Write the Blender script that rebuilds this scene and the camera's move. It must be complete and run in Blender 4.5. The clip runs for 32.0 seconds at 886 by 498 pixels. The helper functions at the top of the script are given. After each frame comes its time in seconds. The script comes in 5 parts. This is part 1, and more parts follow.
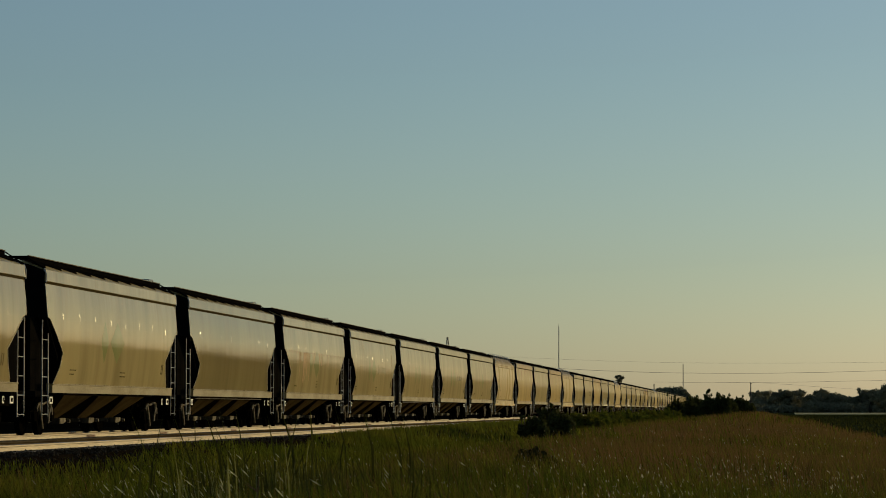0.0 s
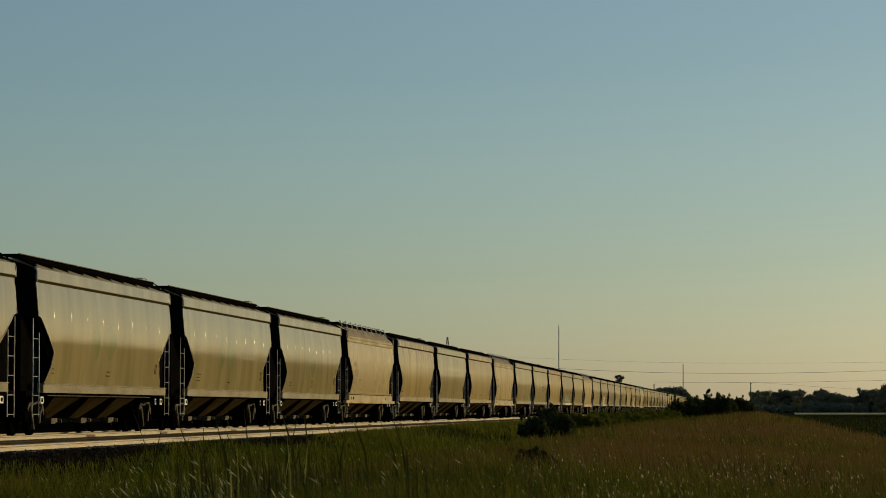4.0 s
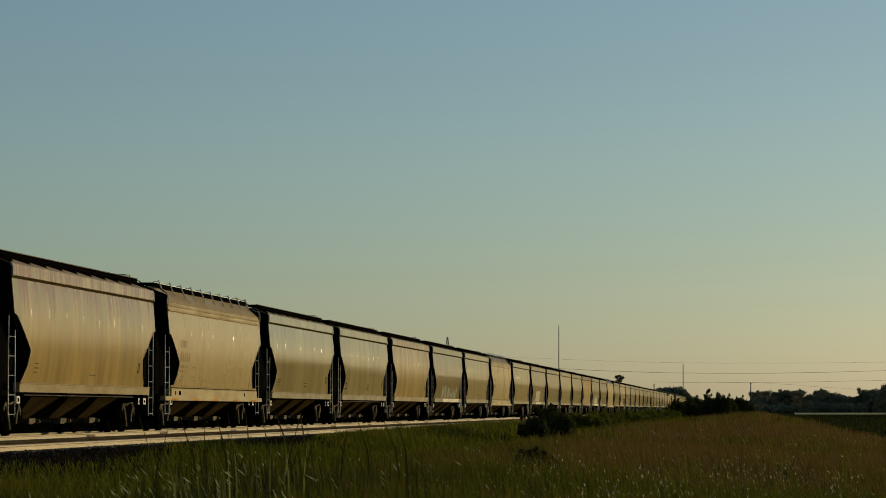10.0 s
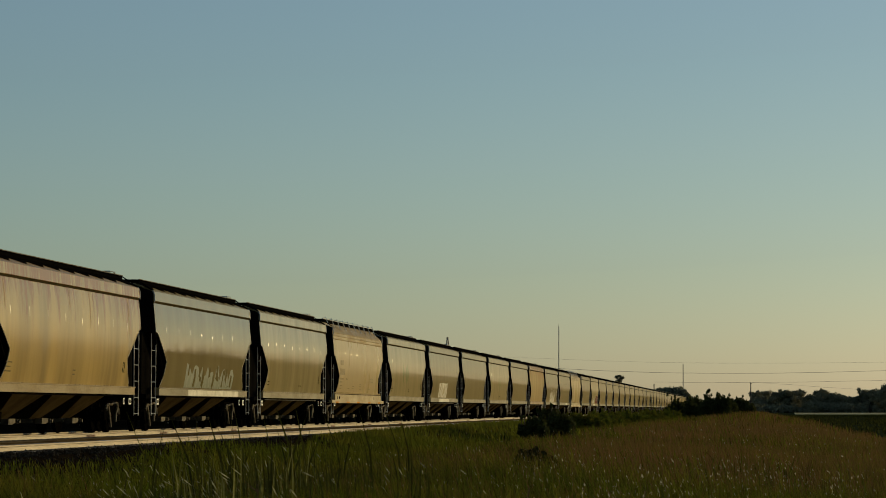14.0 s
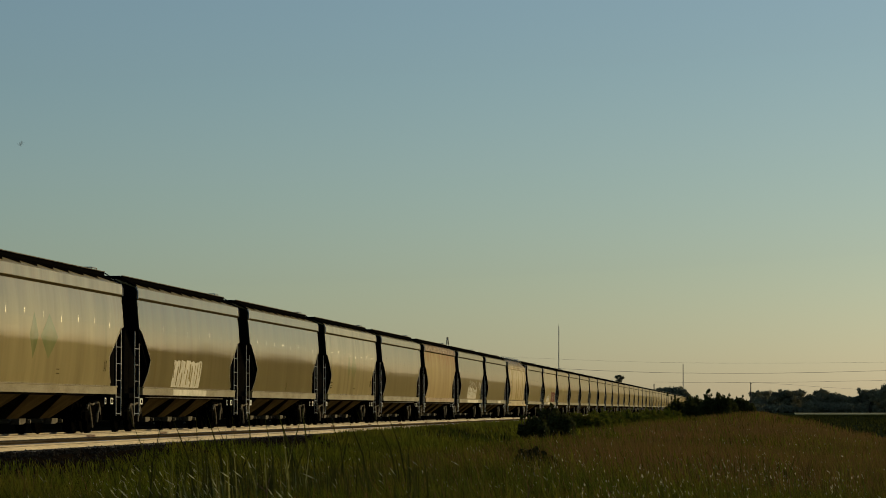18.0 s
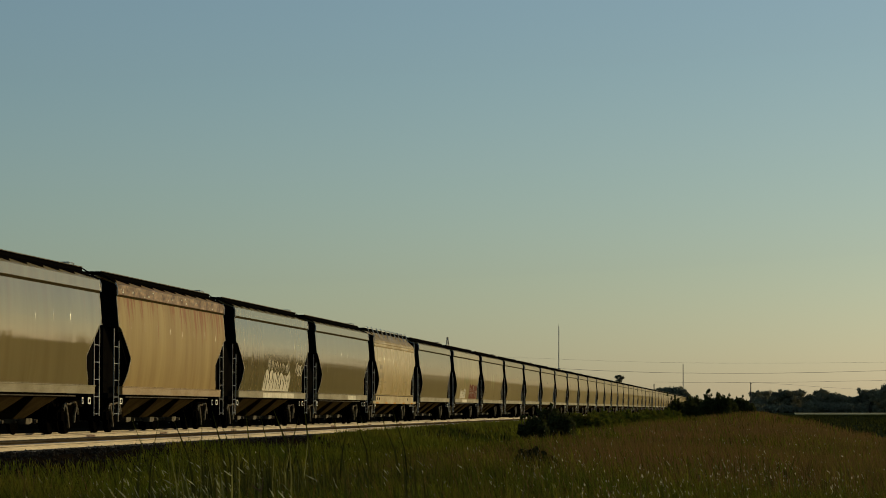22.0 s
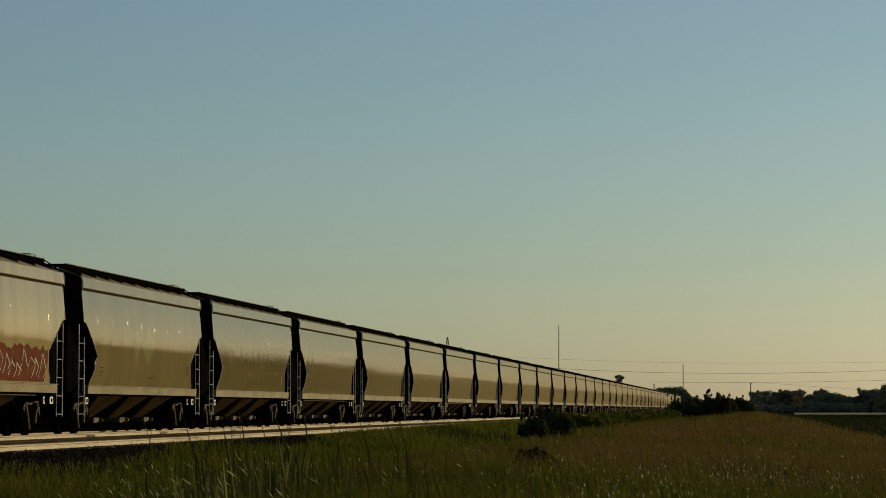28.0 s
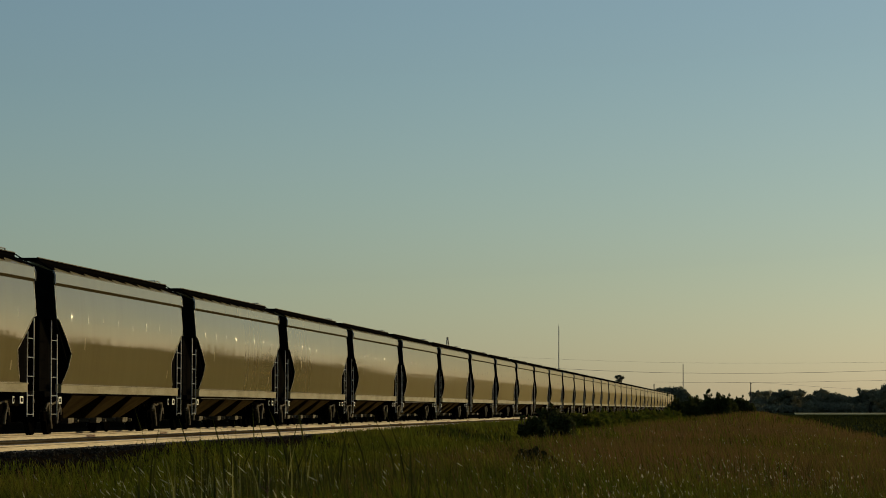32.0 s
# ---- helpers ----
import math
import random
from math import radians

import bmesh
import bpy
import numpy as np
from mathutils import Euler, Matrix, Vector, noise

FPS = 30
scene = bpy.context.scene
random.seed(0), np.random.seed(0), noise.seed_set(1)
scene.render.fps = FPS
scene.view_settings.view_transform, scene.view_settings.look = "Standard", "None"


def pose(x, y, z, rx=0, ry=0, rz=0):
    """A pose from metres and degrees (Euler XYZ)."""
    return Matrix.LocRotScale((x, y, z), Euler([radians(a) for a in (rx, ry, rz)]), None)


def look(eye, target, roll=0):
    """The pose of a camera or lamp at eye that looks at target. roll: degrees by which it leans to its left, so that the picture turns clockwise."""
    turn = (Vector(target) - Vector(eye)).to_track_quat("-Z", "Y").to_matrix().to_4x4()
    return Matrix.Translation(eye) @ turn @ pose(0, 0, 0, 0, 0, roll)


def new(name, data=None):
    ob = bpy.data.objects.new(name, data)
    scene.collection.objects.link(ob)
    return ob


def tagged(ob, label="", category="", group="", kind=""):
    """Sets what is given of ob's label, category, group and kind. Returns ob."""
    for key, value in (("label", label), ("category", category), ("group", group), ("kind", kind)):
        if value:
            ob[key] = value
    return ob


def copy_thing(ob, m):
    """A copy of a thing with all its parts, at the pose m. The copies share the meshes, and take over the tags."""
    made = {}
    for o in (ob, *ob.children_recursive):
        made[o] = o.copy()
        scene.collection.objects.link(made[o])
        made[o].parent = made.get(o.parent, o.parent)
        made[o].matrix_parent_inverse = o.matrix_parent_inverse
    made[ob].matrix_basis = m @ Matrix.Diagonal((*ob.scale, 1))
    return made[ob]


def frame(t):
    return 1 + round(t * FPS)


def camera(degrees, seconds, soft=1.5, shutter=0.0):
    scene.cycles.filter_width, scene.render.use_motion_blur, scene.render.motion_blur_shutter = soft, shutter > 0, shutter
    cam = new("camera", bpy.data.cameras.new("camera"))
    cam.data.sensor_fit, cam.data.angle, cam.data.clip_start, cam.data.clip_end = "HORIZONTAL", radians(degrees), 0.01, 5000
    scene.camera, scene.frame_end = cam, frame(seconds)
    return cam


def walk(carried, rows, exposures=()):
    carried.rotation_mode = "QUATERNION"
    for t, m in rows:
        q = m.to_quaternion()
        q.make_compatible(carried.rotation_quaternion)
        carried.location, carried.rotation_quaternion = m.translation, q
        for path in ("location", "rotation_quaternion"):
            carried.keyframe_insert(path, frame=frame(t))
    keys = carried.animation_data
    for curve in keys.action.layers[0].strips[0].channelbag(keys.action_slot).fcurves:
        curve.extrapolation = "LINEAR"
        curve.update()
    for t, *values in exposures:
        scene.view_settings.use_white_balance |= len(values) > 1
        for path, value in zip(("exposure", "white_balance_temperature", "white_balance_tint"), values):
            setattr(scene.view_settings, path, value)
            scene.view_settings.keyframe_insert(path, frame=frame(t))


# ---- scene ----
EXPO, KELVIN, TINT = 0.20, 5750, 1
SKY, SUNE = 0.11, 1.95
# ---- camera: it stands still beside the line ----
EYE = (0.0, 0.0, 1.567)
FOV, TILT, YAW = 18.663, 3.402, 6.389
cam = camera(FOV, 32.0, soft=0.8)
# a long lens focused on the train: the nearest grass falls out of focus
cam.data.dof.use_dof, cam.data.dof.focus_distance, cam.data.dof.aperture_fstop = True, 110.0, 10.0
walk(cam, [(0.0, pose(*EYE, 90 + TILT, 0, YAW)), (32.0, pose(*EYE, 90 + TILT, 0, YAW))],
     exposures=[(0.0, EXPO, KELVIN, TINT), (32.0, EXPO, KELVIN, TINT)])

# ---- light: low evening sun over the field, clear sky ----
SUN_EL, SUN_AZ = radians(4.6), radians(42)      # azimuth from the line's direction (+Y) towards +X
world = bpy.data.worlds.new("evening_sky")
scene.world = world
world.use_nodes = True
wn, wl = world.node_tree.nodes, world.node_tree.links
wn.clear()
sky = wn.new("ShaderNodeTexSky")
sky.sky_type, sky.sun_disc = "NISHITA", False
sky.sun_elevation, sky.sun_rotation = SUN_EL, SUN_AZ
sky.air_density, sky.dust_density, sky.ozone_density, sky.altitude = 1.0, 0.78, 2.3, 250
wbg = wn.new("ShaderNodeBackground")
wbg.inputs["Strength"].default_value = SKY
wo = wn.new("ShaderNodeOutputWorld")
haze = wn.new("ShaderNodeHueSaturation")
haze.inputs["Hue"].default_value, haze.inputs["Saturation"].default_value = 0.504, 0.73
wl.new(sky.outputs[0], haze.inputs["Color"])
wl.new(haze.outputs[0], wbg.inputs[0])
wl.new(wbg.outputs[0], wo.inputs[0])

sun_data = bpy.data.lights.new("sun", "SUN")
sun_data.energy, sun_data.angle, sun_data.color = SUNE, radians(0.6), (1.0, 0.70, 0.29)
sun = new("sun", sun_data)
sun.matrix_world = look((0, 0, 60), (-math.sin(SUN_AZ) * math.cos(SUN_EL), -math.cos(SUN_AZ) * math.cos(SUN_EL), 60 - math.sin(SUN_EL)))


# ---- materials ----
def material(name, color, rough=0.6, metal=0.0, color2=None, scale=2.0, stretch=(1, 1, 1), amount=0.5, bump=0.0, bump_scale=20.0,
             coords="Object", fine=0.15, fine_scale=40.0, spec=0.5, rough_var=0.1, vary=0.0, translucent=0.0, island=0.0):
    """A surface with two scales of colour variation, uneven gloss and fine relief."""
    m = bpy.data.materials.new(name)
    m.use_nodes = True
    n, l = m.node_tree.nodes, m.node_tree.links
    bs = n["Principled BSDF"]
    tc = n.new("ShaderNodeTexCoord")
    mp = n.new("ShaderNodeMapping")
    mp.inputs["Scale"].default_value = stretch
    if coords == "World":
        ge = n.new("ShaderNodeNewGeometry")
        l.new(ge.outputs["Position"], mp.inputs["Vector"])
    else:
        l.new(tc.outputs[coords], mp.inputs["Vector"])
    big = n.new("ShaderNodeTexNoise")
    big.inputs["Scale"].default_value, big.inputs["Detail"].default_value = scale, 4
    small = n.new("ShaderNodeTexNoise")
    small.inputs["Scale"].default_value, small.inputs["Detail"].default_value = fine_scale, 3
    for t in (big, small):
        l.new(mp.outputs[0], t.inputs["Vector"])
    ramp = n.new("ShaderNodeValToRGB")
    ramp.color_ramp.elements[0].position, ramp.color_ramp.elements[1].position = 0.5 - amount / 2, 0.5 + amount / 2
    ramp.color_ramp.elements[0].color = (*color, 1)
    ramp.color_ramp.elements[1].color = (*(color2 or [c * 0.75 for c in color]), 1)
    l.new(big.outputs["Fac"], ramp.inputs["Fac"])
    val = n.new("ShaderNodeMapRange")
    val.inputs["From Min"].default_value, val.inputs["From Max"].default_value = 0.3, 0.7
    val.inputs["To Min"].default_value, val.inputs["To Max"].default_value = 1 - fine, 1 + fine
    l.new(small.outputs["Fac"], val.inputs["Value"])
    mul = n.new("ShaderNodeHueSaturation")
    l.new(ramp.outputs["Color"], mul.inputs["Color"])
    last = val.outputs[0]
    if vary or island:
        if island:
            src = n.new("ShaderNodeNewGeometry").outputs["Random Per Island"]
        else:
            src = n.new("ShaderNodeObjectInfo").outputs["Random"]
        vr = n.new("ShaderNodeMapRange")
        vr.inputs["To Min"].default_value, vr.inputs["To Max"].default_value = 1 - (vary or island), 1 + (vary or island)
        l.new(src, vr.inputs["Value"])
        mm = n.new("ShaderNodeMath")
        mm.operation = "MULTIPLY"
        l.new(last, mm.inputs[0]), l.new(vr.outputs[0], mm.inputs[1])
        last = mm.outputs[0]
    l.new(last, mul.inputs["Value"])
    l.new(mul.outputs["Color"], bs.inputs["Base Color"])
    rr = n.new("ShaderNodeMapRange")
    rr.inputs["From Min"].default_value, rr.inputs["From Max"].default_value = 0.3, 0.7
    rr.inputs["To Min"].default_value, rr.inputs["To Max"].default_value = max(0.02, rough - rough_var), min(1, rough + rough_var)
    l.new(big.outputs["Fac"], rr.inputs["Value"])
    l.new(rr.outputs[0], bs.inputs["Roughness"])
    bs.inputs["Metallic"].default_value = metal
    bs.inputs["Specular IOR Level"].default_value = spec
    if bump:
        bt = n.new("ShaderNodeTexNoise")
        bt.inputs["Scale"].default_value, bt.inputs["Detail"].default_value = bump_scale, 2
        l.new(mp.outputs[0], bt.inputs["Vector"])
        bp = n.new("ShaderNodeBump")
        bp.inputs["Strength"].default_value, bp.inputs["Distance"].default_value = 1.0, bump
        l.new(bt.outputs["Fac"], bp.inputs["Height"])
        l.new(bp.outputs[0], bs.inputs["Normal"])
    if translucent:
        tr = n.new("ShaderNodeBsdfTranslucent")
        l.new(mul.outputs["Color"], tr.inputs["Color"])
        mx = n.new("ShaderNodeMixShader")
        mx.inputs[0].default_value = translucent
        l.new(bs.outputs[0], mx.inputs[1]), l.new(tr.outputs[0], mx.inputs[2])
        l.new(mx.outputs[0], n["Material Output"].inputs["Surface"])
    return m


def paint(name, color, streak, rough, amount=0.5, wave=0.004, fine=0.06, spec=0.5, rust=0.0, rust_color=(0.250, 0.080, 0.016), dust=0.0):
    """Wagon paint: run-off streaks that differ from wagon to wagon, soft waves in the plate, rust running down from the eaves."""
    m = material(name, color, rough, color2=streak, scale=1.0, stretch=(1.0, 0.9, 0.16), amount=amount,
                 fine=fine * 0.7, fine_scale=3.0, rough_var=min(0.03, rough * 0.4), spec=spec)
    n, l = m.node_tree.nodes, m.node_tree.links
    bs = n["Principled BSDF"]
    mp = next(q for q in n if q.bl_idname == "ShaderNodeMapping")
    info = n.new("ShaderNodeObjectInfo")
    off = n.new("ShaderNodeCombineXYZ")
    mul = n.new("ShaderNodeMath")
    mul.operation, mul.inputs[1].default_value = "MULTIPLY", 60.0
    l.new(info.outputs["Random"], mul.inputs[0])
    for c in ("X", "Y"):
        l.new(mul.outputs[0], off.inputs[c])
    l.new(off.outputs[0], mp.inputs["Location"])
    tc = next(q for q in n if q.bl_idname == "ShaderNodeTexCoord")
    # buckled plate: upright waves that bend what it mirrors
    buckle = n.new("ShaderNodeMapping")
    buckle.inputs["Scale"].default_value = (1.0, 1.35, 0.55)
    l.new(tc.outputs["Object"], buckle.inputs["Vector"]), l.new(off.outputs[0], buckle.inputs["Location"])
    sheet = n.new("ShaderNodeTexNoise")
    sheet.inputs["Scale"].default_value, sheet.inputs["Detail"].default_value = 1.0, 1.2
    l.new(buckle.outputs[0], sheet.inputs["Vector"])
    bp = n.new("ShaderNodeBump")
    bp.inputs["Strength"].default_value, bp.inputs["Distance"].default_value = 1.0, wave
    l.new(sheet.outputs["Fac"], bp.inputs["Height"]), l.new(bp.outputs[0], bs.inputs["Normal"])
    # narrow grime runs
    thin = n.new("ShaderNodeMapping")
    thin.inputs["Scale"].default_value = (1.0, 1.5, 0.16)
    l.new(tc.outputs["Object"], thin.inputs["Vector"]), l.new(off.outputs[0], thin.inputs["Location"])
    runs = n.new("ShaderNodeTexNoise")
    runs.inputs["Scale"].default_value, runs.inputs["Detail"].default_value, runs.inputs["Roughness"].default_value = 1.0, 3, 0.6
    l.new(thin.outputs[0], runs.inputs["Vector"])
    old = bs.inputs["Base Color"].links[0].from_socket
    grime = n.new("ShaderNodeMix")
    grime.data_type, grime.blend_type = "RGBA", "MULTIPLY"
    gr = n.new("ShaderNodeMapRange")
    gr.inputs["From Min"].default_value, gr.inputs["From Max"].default_value, gr.inputs["To Max"].default_value = 0.50, 0.78, 0.36
    l.new(runs.outputs["Fac"], gr.inputs["Value"])
    l.new(gr.outputs[0], grime.inputs[0]), l.new(old, grime.inputs[6])
    grime.inputs[7].default_value = (0.62, 0.50, 0.36, 1)
    last = grime.outputs[2]
    if rust:
        sep = n.new("ShaderNodeSeparateXYZ")
        l.new(tc.outputs["Object"], sep.inputs[0])
        high = n.new("ShaderNodeMapRange")
        high.inputs["From Min"].default_value, high.inputs["From Max"].default_value = 1.6, 4.3
        high.inputs["To Min"].default_value, high.inputs["To Max"].default_value = -0.20, 0.13
        l.new(sep.outputs["Z"], high.inputs["Value"])
        low = n.new("ShaderNodeMapping")
        low.inputs["Scale"].default_value = (1.0, 1.7, 0.11)
        l.new(tc.outputs["Object"], low.inputs["Vector"]), l.new(off.outputs[0], low.inputs["Location"])
        wide = n.new("ShaderNodeTexNoise")
        wide.inputs["Scale"].default_value, wide.inputs["Detail"].default_value, wide.inputs["Roughness"].default_value = 1.0, 6, 0.8
        l.new(low.outputs[0], wide.inputs["Vector"])
        add = n.new("ShaderNodeMath")
        l.new(wide.outputs["Fac"], add.inputs[0]), l.new(high.outputs[0], add.inputs[1])
        rr = n.new("ShaderNodeMapRange")
        rr.inputs["From Min"].default_value, rr.inputs["From Max"].default_value, rr.inputs["To Max"].default_value = 0.53, 0.63, rust
        l.new(add.outputs[0], rr.inputs["Value"])
        mix = n.new("ShaderNodeMix")
        mix.data_type = "RGBA"
        l.new(rr.outputs[0], mix.inputs[0]), l.new(last, mix.inputs[6])
        mix.inputs[7].default_value = (*rust_color, 1)
        last = mix.outputs[2]
    l.new(last, bs.inputs["Base Color"])
    if dust:
        # dry dust lies over part of the gloss, and covers it where the plate is seen along its face
        film = n.new("ShaderNodeBsdfDiffuse")
        tone = n.new("ShaderNodeMix")
        tone.data_type = "RGBA"
        tone.inputs[0].default_value = 0.6
        tone.inputs[7].default_value = (0.57, 0.456, 0.242, 1)
        l.new(last, tone.inputs[6]), l.new(tone.outputs[2], film.inputs["Color"])
        flat = n.new("ShaderNodeLayerWeight")
        flat.inputs["Blend"].default_value = 0.5
        cover = n.new("ShaderNodeMapRange")
        cover.inputs["From Min"].default_value, cover.inputs["From Max"].default_value = 0.83, 0.95
        cover.inputs["To Min"].default_value, cover.inputs["To Max"].default_value = dust, 0.70
        l.new(flat.outputs["Facing"], cover.inputs["Value"])
        both = n.new("ShaderNodeMixShader")
        l.new(cover.outputs[0], both.inputs[0])
        l.new(bs.outputs[0], both.inputs[1]), l.new(film.outputs[0], both.inputs[2])
        l.new(both.outputs[0], n["Material Output"].inputs["Surface"])
    return m


# colour, streak colour, roughness, streak softness, plate waves, grain, gloss, rust, dust
TONES = {"satin": ((0.225, 0.176, 0.072), (0.160, 0.126, 0.050), 0.050, 0.4, 0.006, 0.04, 0.85, 0.12, 0.21),
         "gloss": ((0.142, 0.117, 0.047), (0.118, 0.096, 0.037), 0.048, 0.5, 0.0048, 0.04, 0.85, 0.0, 0.21),
         "dull": ((0.420, 0.334, 0.150), (0.262, 0.208, 0.091), 0.085, 0.3, 0.012, 0.04, 0.75, 0.16, 0.22),
         "rusty": ((0.385, 0.268, 0.086), (0.270, 0.168, 0.050), 0.50, 0.4, 0.012, 0.05, 0.05, 0.92, 0.04),
         "golden": ((0.53, 0.366, 0.116), (0.300, 0.208, 0.068), 0.22, 0.3, 0.016, 0.05, 0.24, 0.8, 0.06),
         "railed": ((0.52, 0.385, 0.165), (0.430, 0.312, 0.126), 0.28, 0.5, 0.014, 0.04, 0.17, 0.0, 0.10)}
SEAM_GLOSS = {"gloss": 0.11, "satin": 0.13, "dull": 0.26, "rusty": 0.42, "golden": 0.32, "railed": 0.14}
SKIN, BEAD = {}, {}
for key, (c1, c2, ro, am, wv, fi, sp, ru, du) in TONES.items():
    SKIN[key] = paint(key + "_wagon_paint", c1, c2, ro, am, wave=wv, fine=fi, spec=sp, rust=ru, dust=du)
    SKIN[key].node_tree.nodes["Principled BSDF"].inputs["Specular Tint"].default_value = (1.0, 0.87, 0.52, 1) if key in ("golden", "rusty") else (1.0, 0.915, 0.69, 1)
    BEAD[key] = material(key + "_wagon_seam_paint", c1, SEAM_GLOSS[key], color2=c2, scale=1.0, rough_var=0.01, spec=0.45)
GLOSS, DULL, RUSTY, TAN = (SKIN[k] for k in ("gloss", "dull", "rusty", "railed"))
SILL = {}
for key, col in (("GLOSS", (0.228, 0.188, 0.091)), ("DULL", (0.240, 0.190, 0.086)), ("SATIN", (0.215, 0.174, 0.080)), ("RUSTY", (0.31, 0.195, 0.068)), ("GOLDEN", (0.290, 0.205, 0.074)), ("TAN", (0.44, 0.328, 0.136))):
    SILL[key] = material("sill_paint_" + key.lower(), col, 0.5, color2=tuple(c * f for c, f in zip(col, (0.74, 0.68, 0.60))), scale=1.4, stretch=(1, 0.5, 1.6), amount=0.4, fine=0.14, fine_scale=14, spec=0.1)
# pale colour in place of the sun caught on the plate edges
PLATE_EDGE = material("sunlit_plate_edge", (0.56, 0.46, 0.26), 0.45, color2=(0.34, 0.26, 0.13), scale=3, amount=0.4)
# shade of the rim's underside as a dark colour; also used for the sill seam
GROOVE = material("shade_groove_and_seam", (0.060, 0.046, 0.020), 0.8, color2=(0.040, 0.031, 0.014), scale=3, spec=0.0)
# albedo near black: shade under and between the wagons put into colour
BLACK = material("black_steel_with_shade", (0.005, 0.0045, 0.004), 0.9, color2=(0.008, 0.007, 0.006), scale=3, spec=0.0)
ROOF_DARK = material("dark_grating_steel", (0.004, 0.0035, 0.003), 0.9, color2=(0.006, 0.005, 0.004), scale=4, spec=0.0)
HOPPER = material("dusty_hopper_steel", (0.070, 0.049, 0.020), 0.8, spec=0.0, color2=(0.034, 0.024, 0.011), scale=1.6, amount=0.4, fine=0.2)
# truck and wheel steel darkened likewise, to hold the shade under the wagons
TRUCK = material("shade_dark_cast_steel", (0.003, 0.0025, 0.002), 0.85, color2=(0.005, 0.004, 0.003), scale=4, amount=0.3, spec=0.0)
# besides dust and wear, the pale colour holds the sunlit edges of the trucks
WORN = material("dusty_lit_casting", (0.30, 0.23, 0.135), 0.6, color2=(0.045, 0.031, 0.017), scale=4, amount=0.35, spec=0.2)
TREAD = material("shade_dark_wheel_steel", (0.004, 0.0035, 0.003), 0.8, color2=(0.003, 0.0025, 0.002), scale=6, spec=0.0)
LADDER = material("galvanised_ladder_steel", (0.42, 0.40, 0.36), 0.4, color2=(0.30, 0.28, 0.24), scale=6)
PLATE = material("white_plate_paint", (0.75, 0.73, 0.66), 0.5, color2=(0.6, 0.57, 0.48), scale=8)
STENCIL = material("faded_stencil_paint", (0.15, 0.115, 0.054), 0.12, spec=0.5, color2=(0.24, 0.185, 0.085), scale=6)
STENCIL_DARK = material("dark_stencil_paint", (0.22, 0.160, 0.074), 0.6, spec=0.1, color2=(0.32, 0.235, 0.105), scale=6)
CREAM = material("cream_spray_paint", (0.52, 0.46, 0.33), 0.6, color2=(0.38, 0.33, 0.22), scale=3, amount=0.3)
REDSP = material("red_spray_paint", (0.165, 0.034, 0.016), 0.8, spec=0.04, color2=(0.12, 0.036, 0.018), scale=3)
GREENLOGO = paint("faded_green_paint", (0.205, 0.245, 0.085), (0.310, 0.285, 0.115), 0.10, amount=0.3, wave=0.010, spec=0.5, dust=0.15)
GREENLOGO.node_tree.nodes["Principled BSDF"].inputs["Specular Tint"].default_value = (1.0, 0.915, 0.69, 1)
PALEGREEN = material("pale_green_spray_paint", (0.175, 0.190, 0.105), 0.35, color2=(0.13, 0.135, 0.068), scale=3)
RUSTMARK = material("rust_stain", (0.34, 0.165, 0.042), 0.5, spec=0.08, color2=(0.36, 0.235, 0.085), scale=1.5)
RUSTDARK = material("dark_rust", (0.22, 0.100, 0.026), 0.6, spec=0.15, color2=(0.14, 0.060, 0.018), scale=5)
RUSTRIM = material("flaking_rusty_rim_paint", (0.235, 0.112, 0.032), 0.6, spec=0.15, color2=(0.105, 0.042, 0.016), scale=2.5, stretch=(1, 0.6, 1.5), amount=0.25, fine=0.5, fine_scale=7)
AMBER = material("amber_reflector_tape", (0.66, 0.27, 0.025), 0.6, spec=0.0, color2=(0.50, 0.24, 0.040), scale=8)
RAILM = material("railhead_and_web_steel", (0.262, 0.204, 0.120), 0.45, color2=(0.070, 0.038, 0.019), scale=1.2, stretch=(1, 0.22, 4), amount=0.50,
                 metal=0.35, coords="World", fine=0.42, fine_scale=11)
RAIL_DARK = material("dark_rail_steel", (0.090, 0.068, 0.040), 0.8, color2=(0.040, 0.028, 0.017), scale=1.2, stretch=(1, 0.25, 3), spec=0.0, coords="World", fine=0.2)
JOINT = material("rusty_joint_bar", (0.16, 0.07, 0.035), 0.7, color2=(0.22, 0.10, 0.05), scale=9)
TIE = material("weathered_tie_wood", (0.07, 0.055, 0.045), 0.85, color2=(0.11, 0.09, 0.07), scale=4, vary=0.2)
# darkened below real stone so that shade under the train lies in the colour
BALLAST = material("shade_dark_ballast", (0.018, 0.013, 0.007), 0.95, color2=(0.011, 0.008, 0.004), spec=0.0, scale=3, bump=0.03, bump_scale=16, coords="World", fine=0.35,
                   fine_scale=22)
FAR_SHADE = material("far_ground_shade", (0.006, 0.004, 0.002), 0.95, color2=(0.009, 0.006, 0.003), scale=0.2, coords="World", fine=0.3, fine_scale=2.0, spec=0.0)
STONE = material("ballast_stone", (0.040, 0.031, 0.020), 0.95, spec=0.05, color2=(0.022, 0.018, 0.013), scale=5, coords="World", island=0.45)
SOIL = material("meadow_soil", (0.038, 0.046, 0.015), 0.95, color2=(0.050, 0.045, 0.018), scale=0.09, coords="World", fine=0.35, fine_scale=1.2, amount=0.4,
                bump=0.05, bump_scale=1.4, spec=0.0)
CROP = material("pale_ripe_field", (0.52, 0.40, 0.155), 0.9, color2=(0.42, 0.33, 0.13), scale=0.03, coords="World", fine=0.15, fine_scale=0.4, spec=0.1)
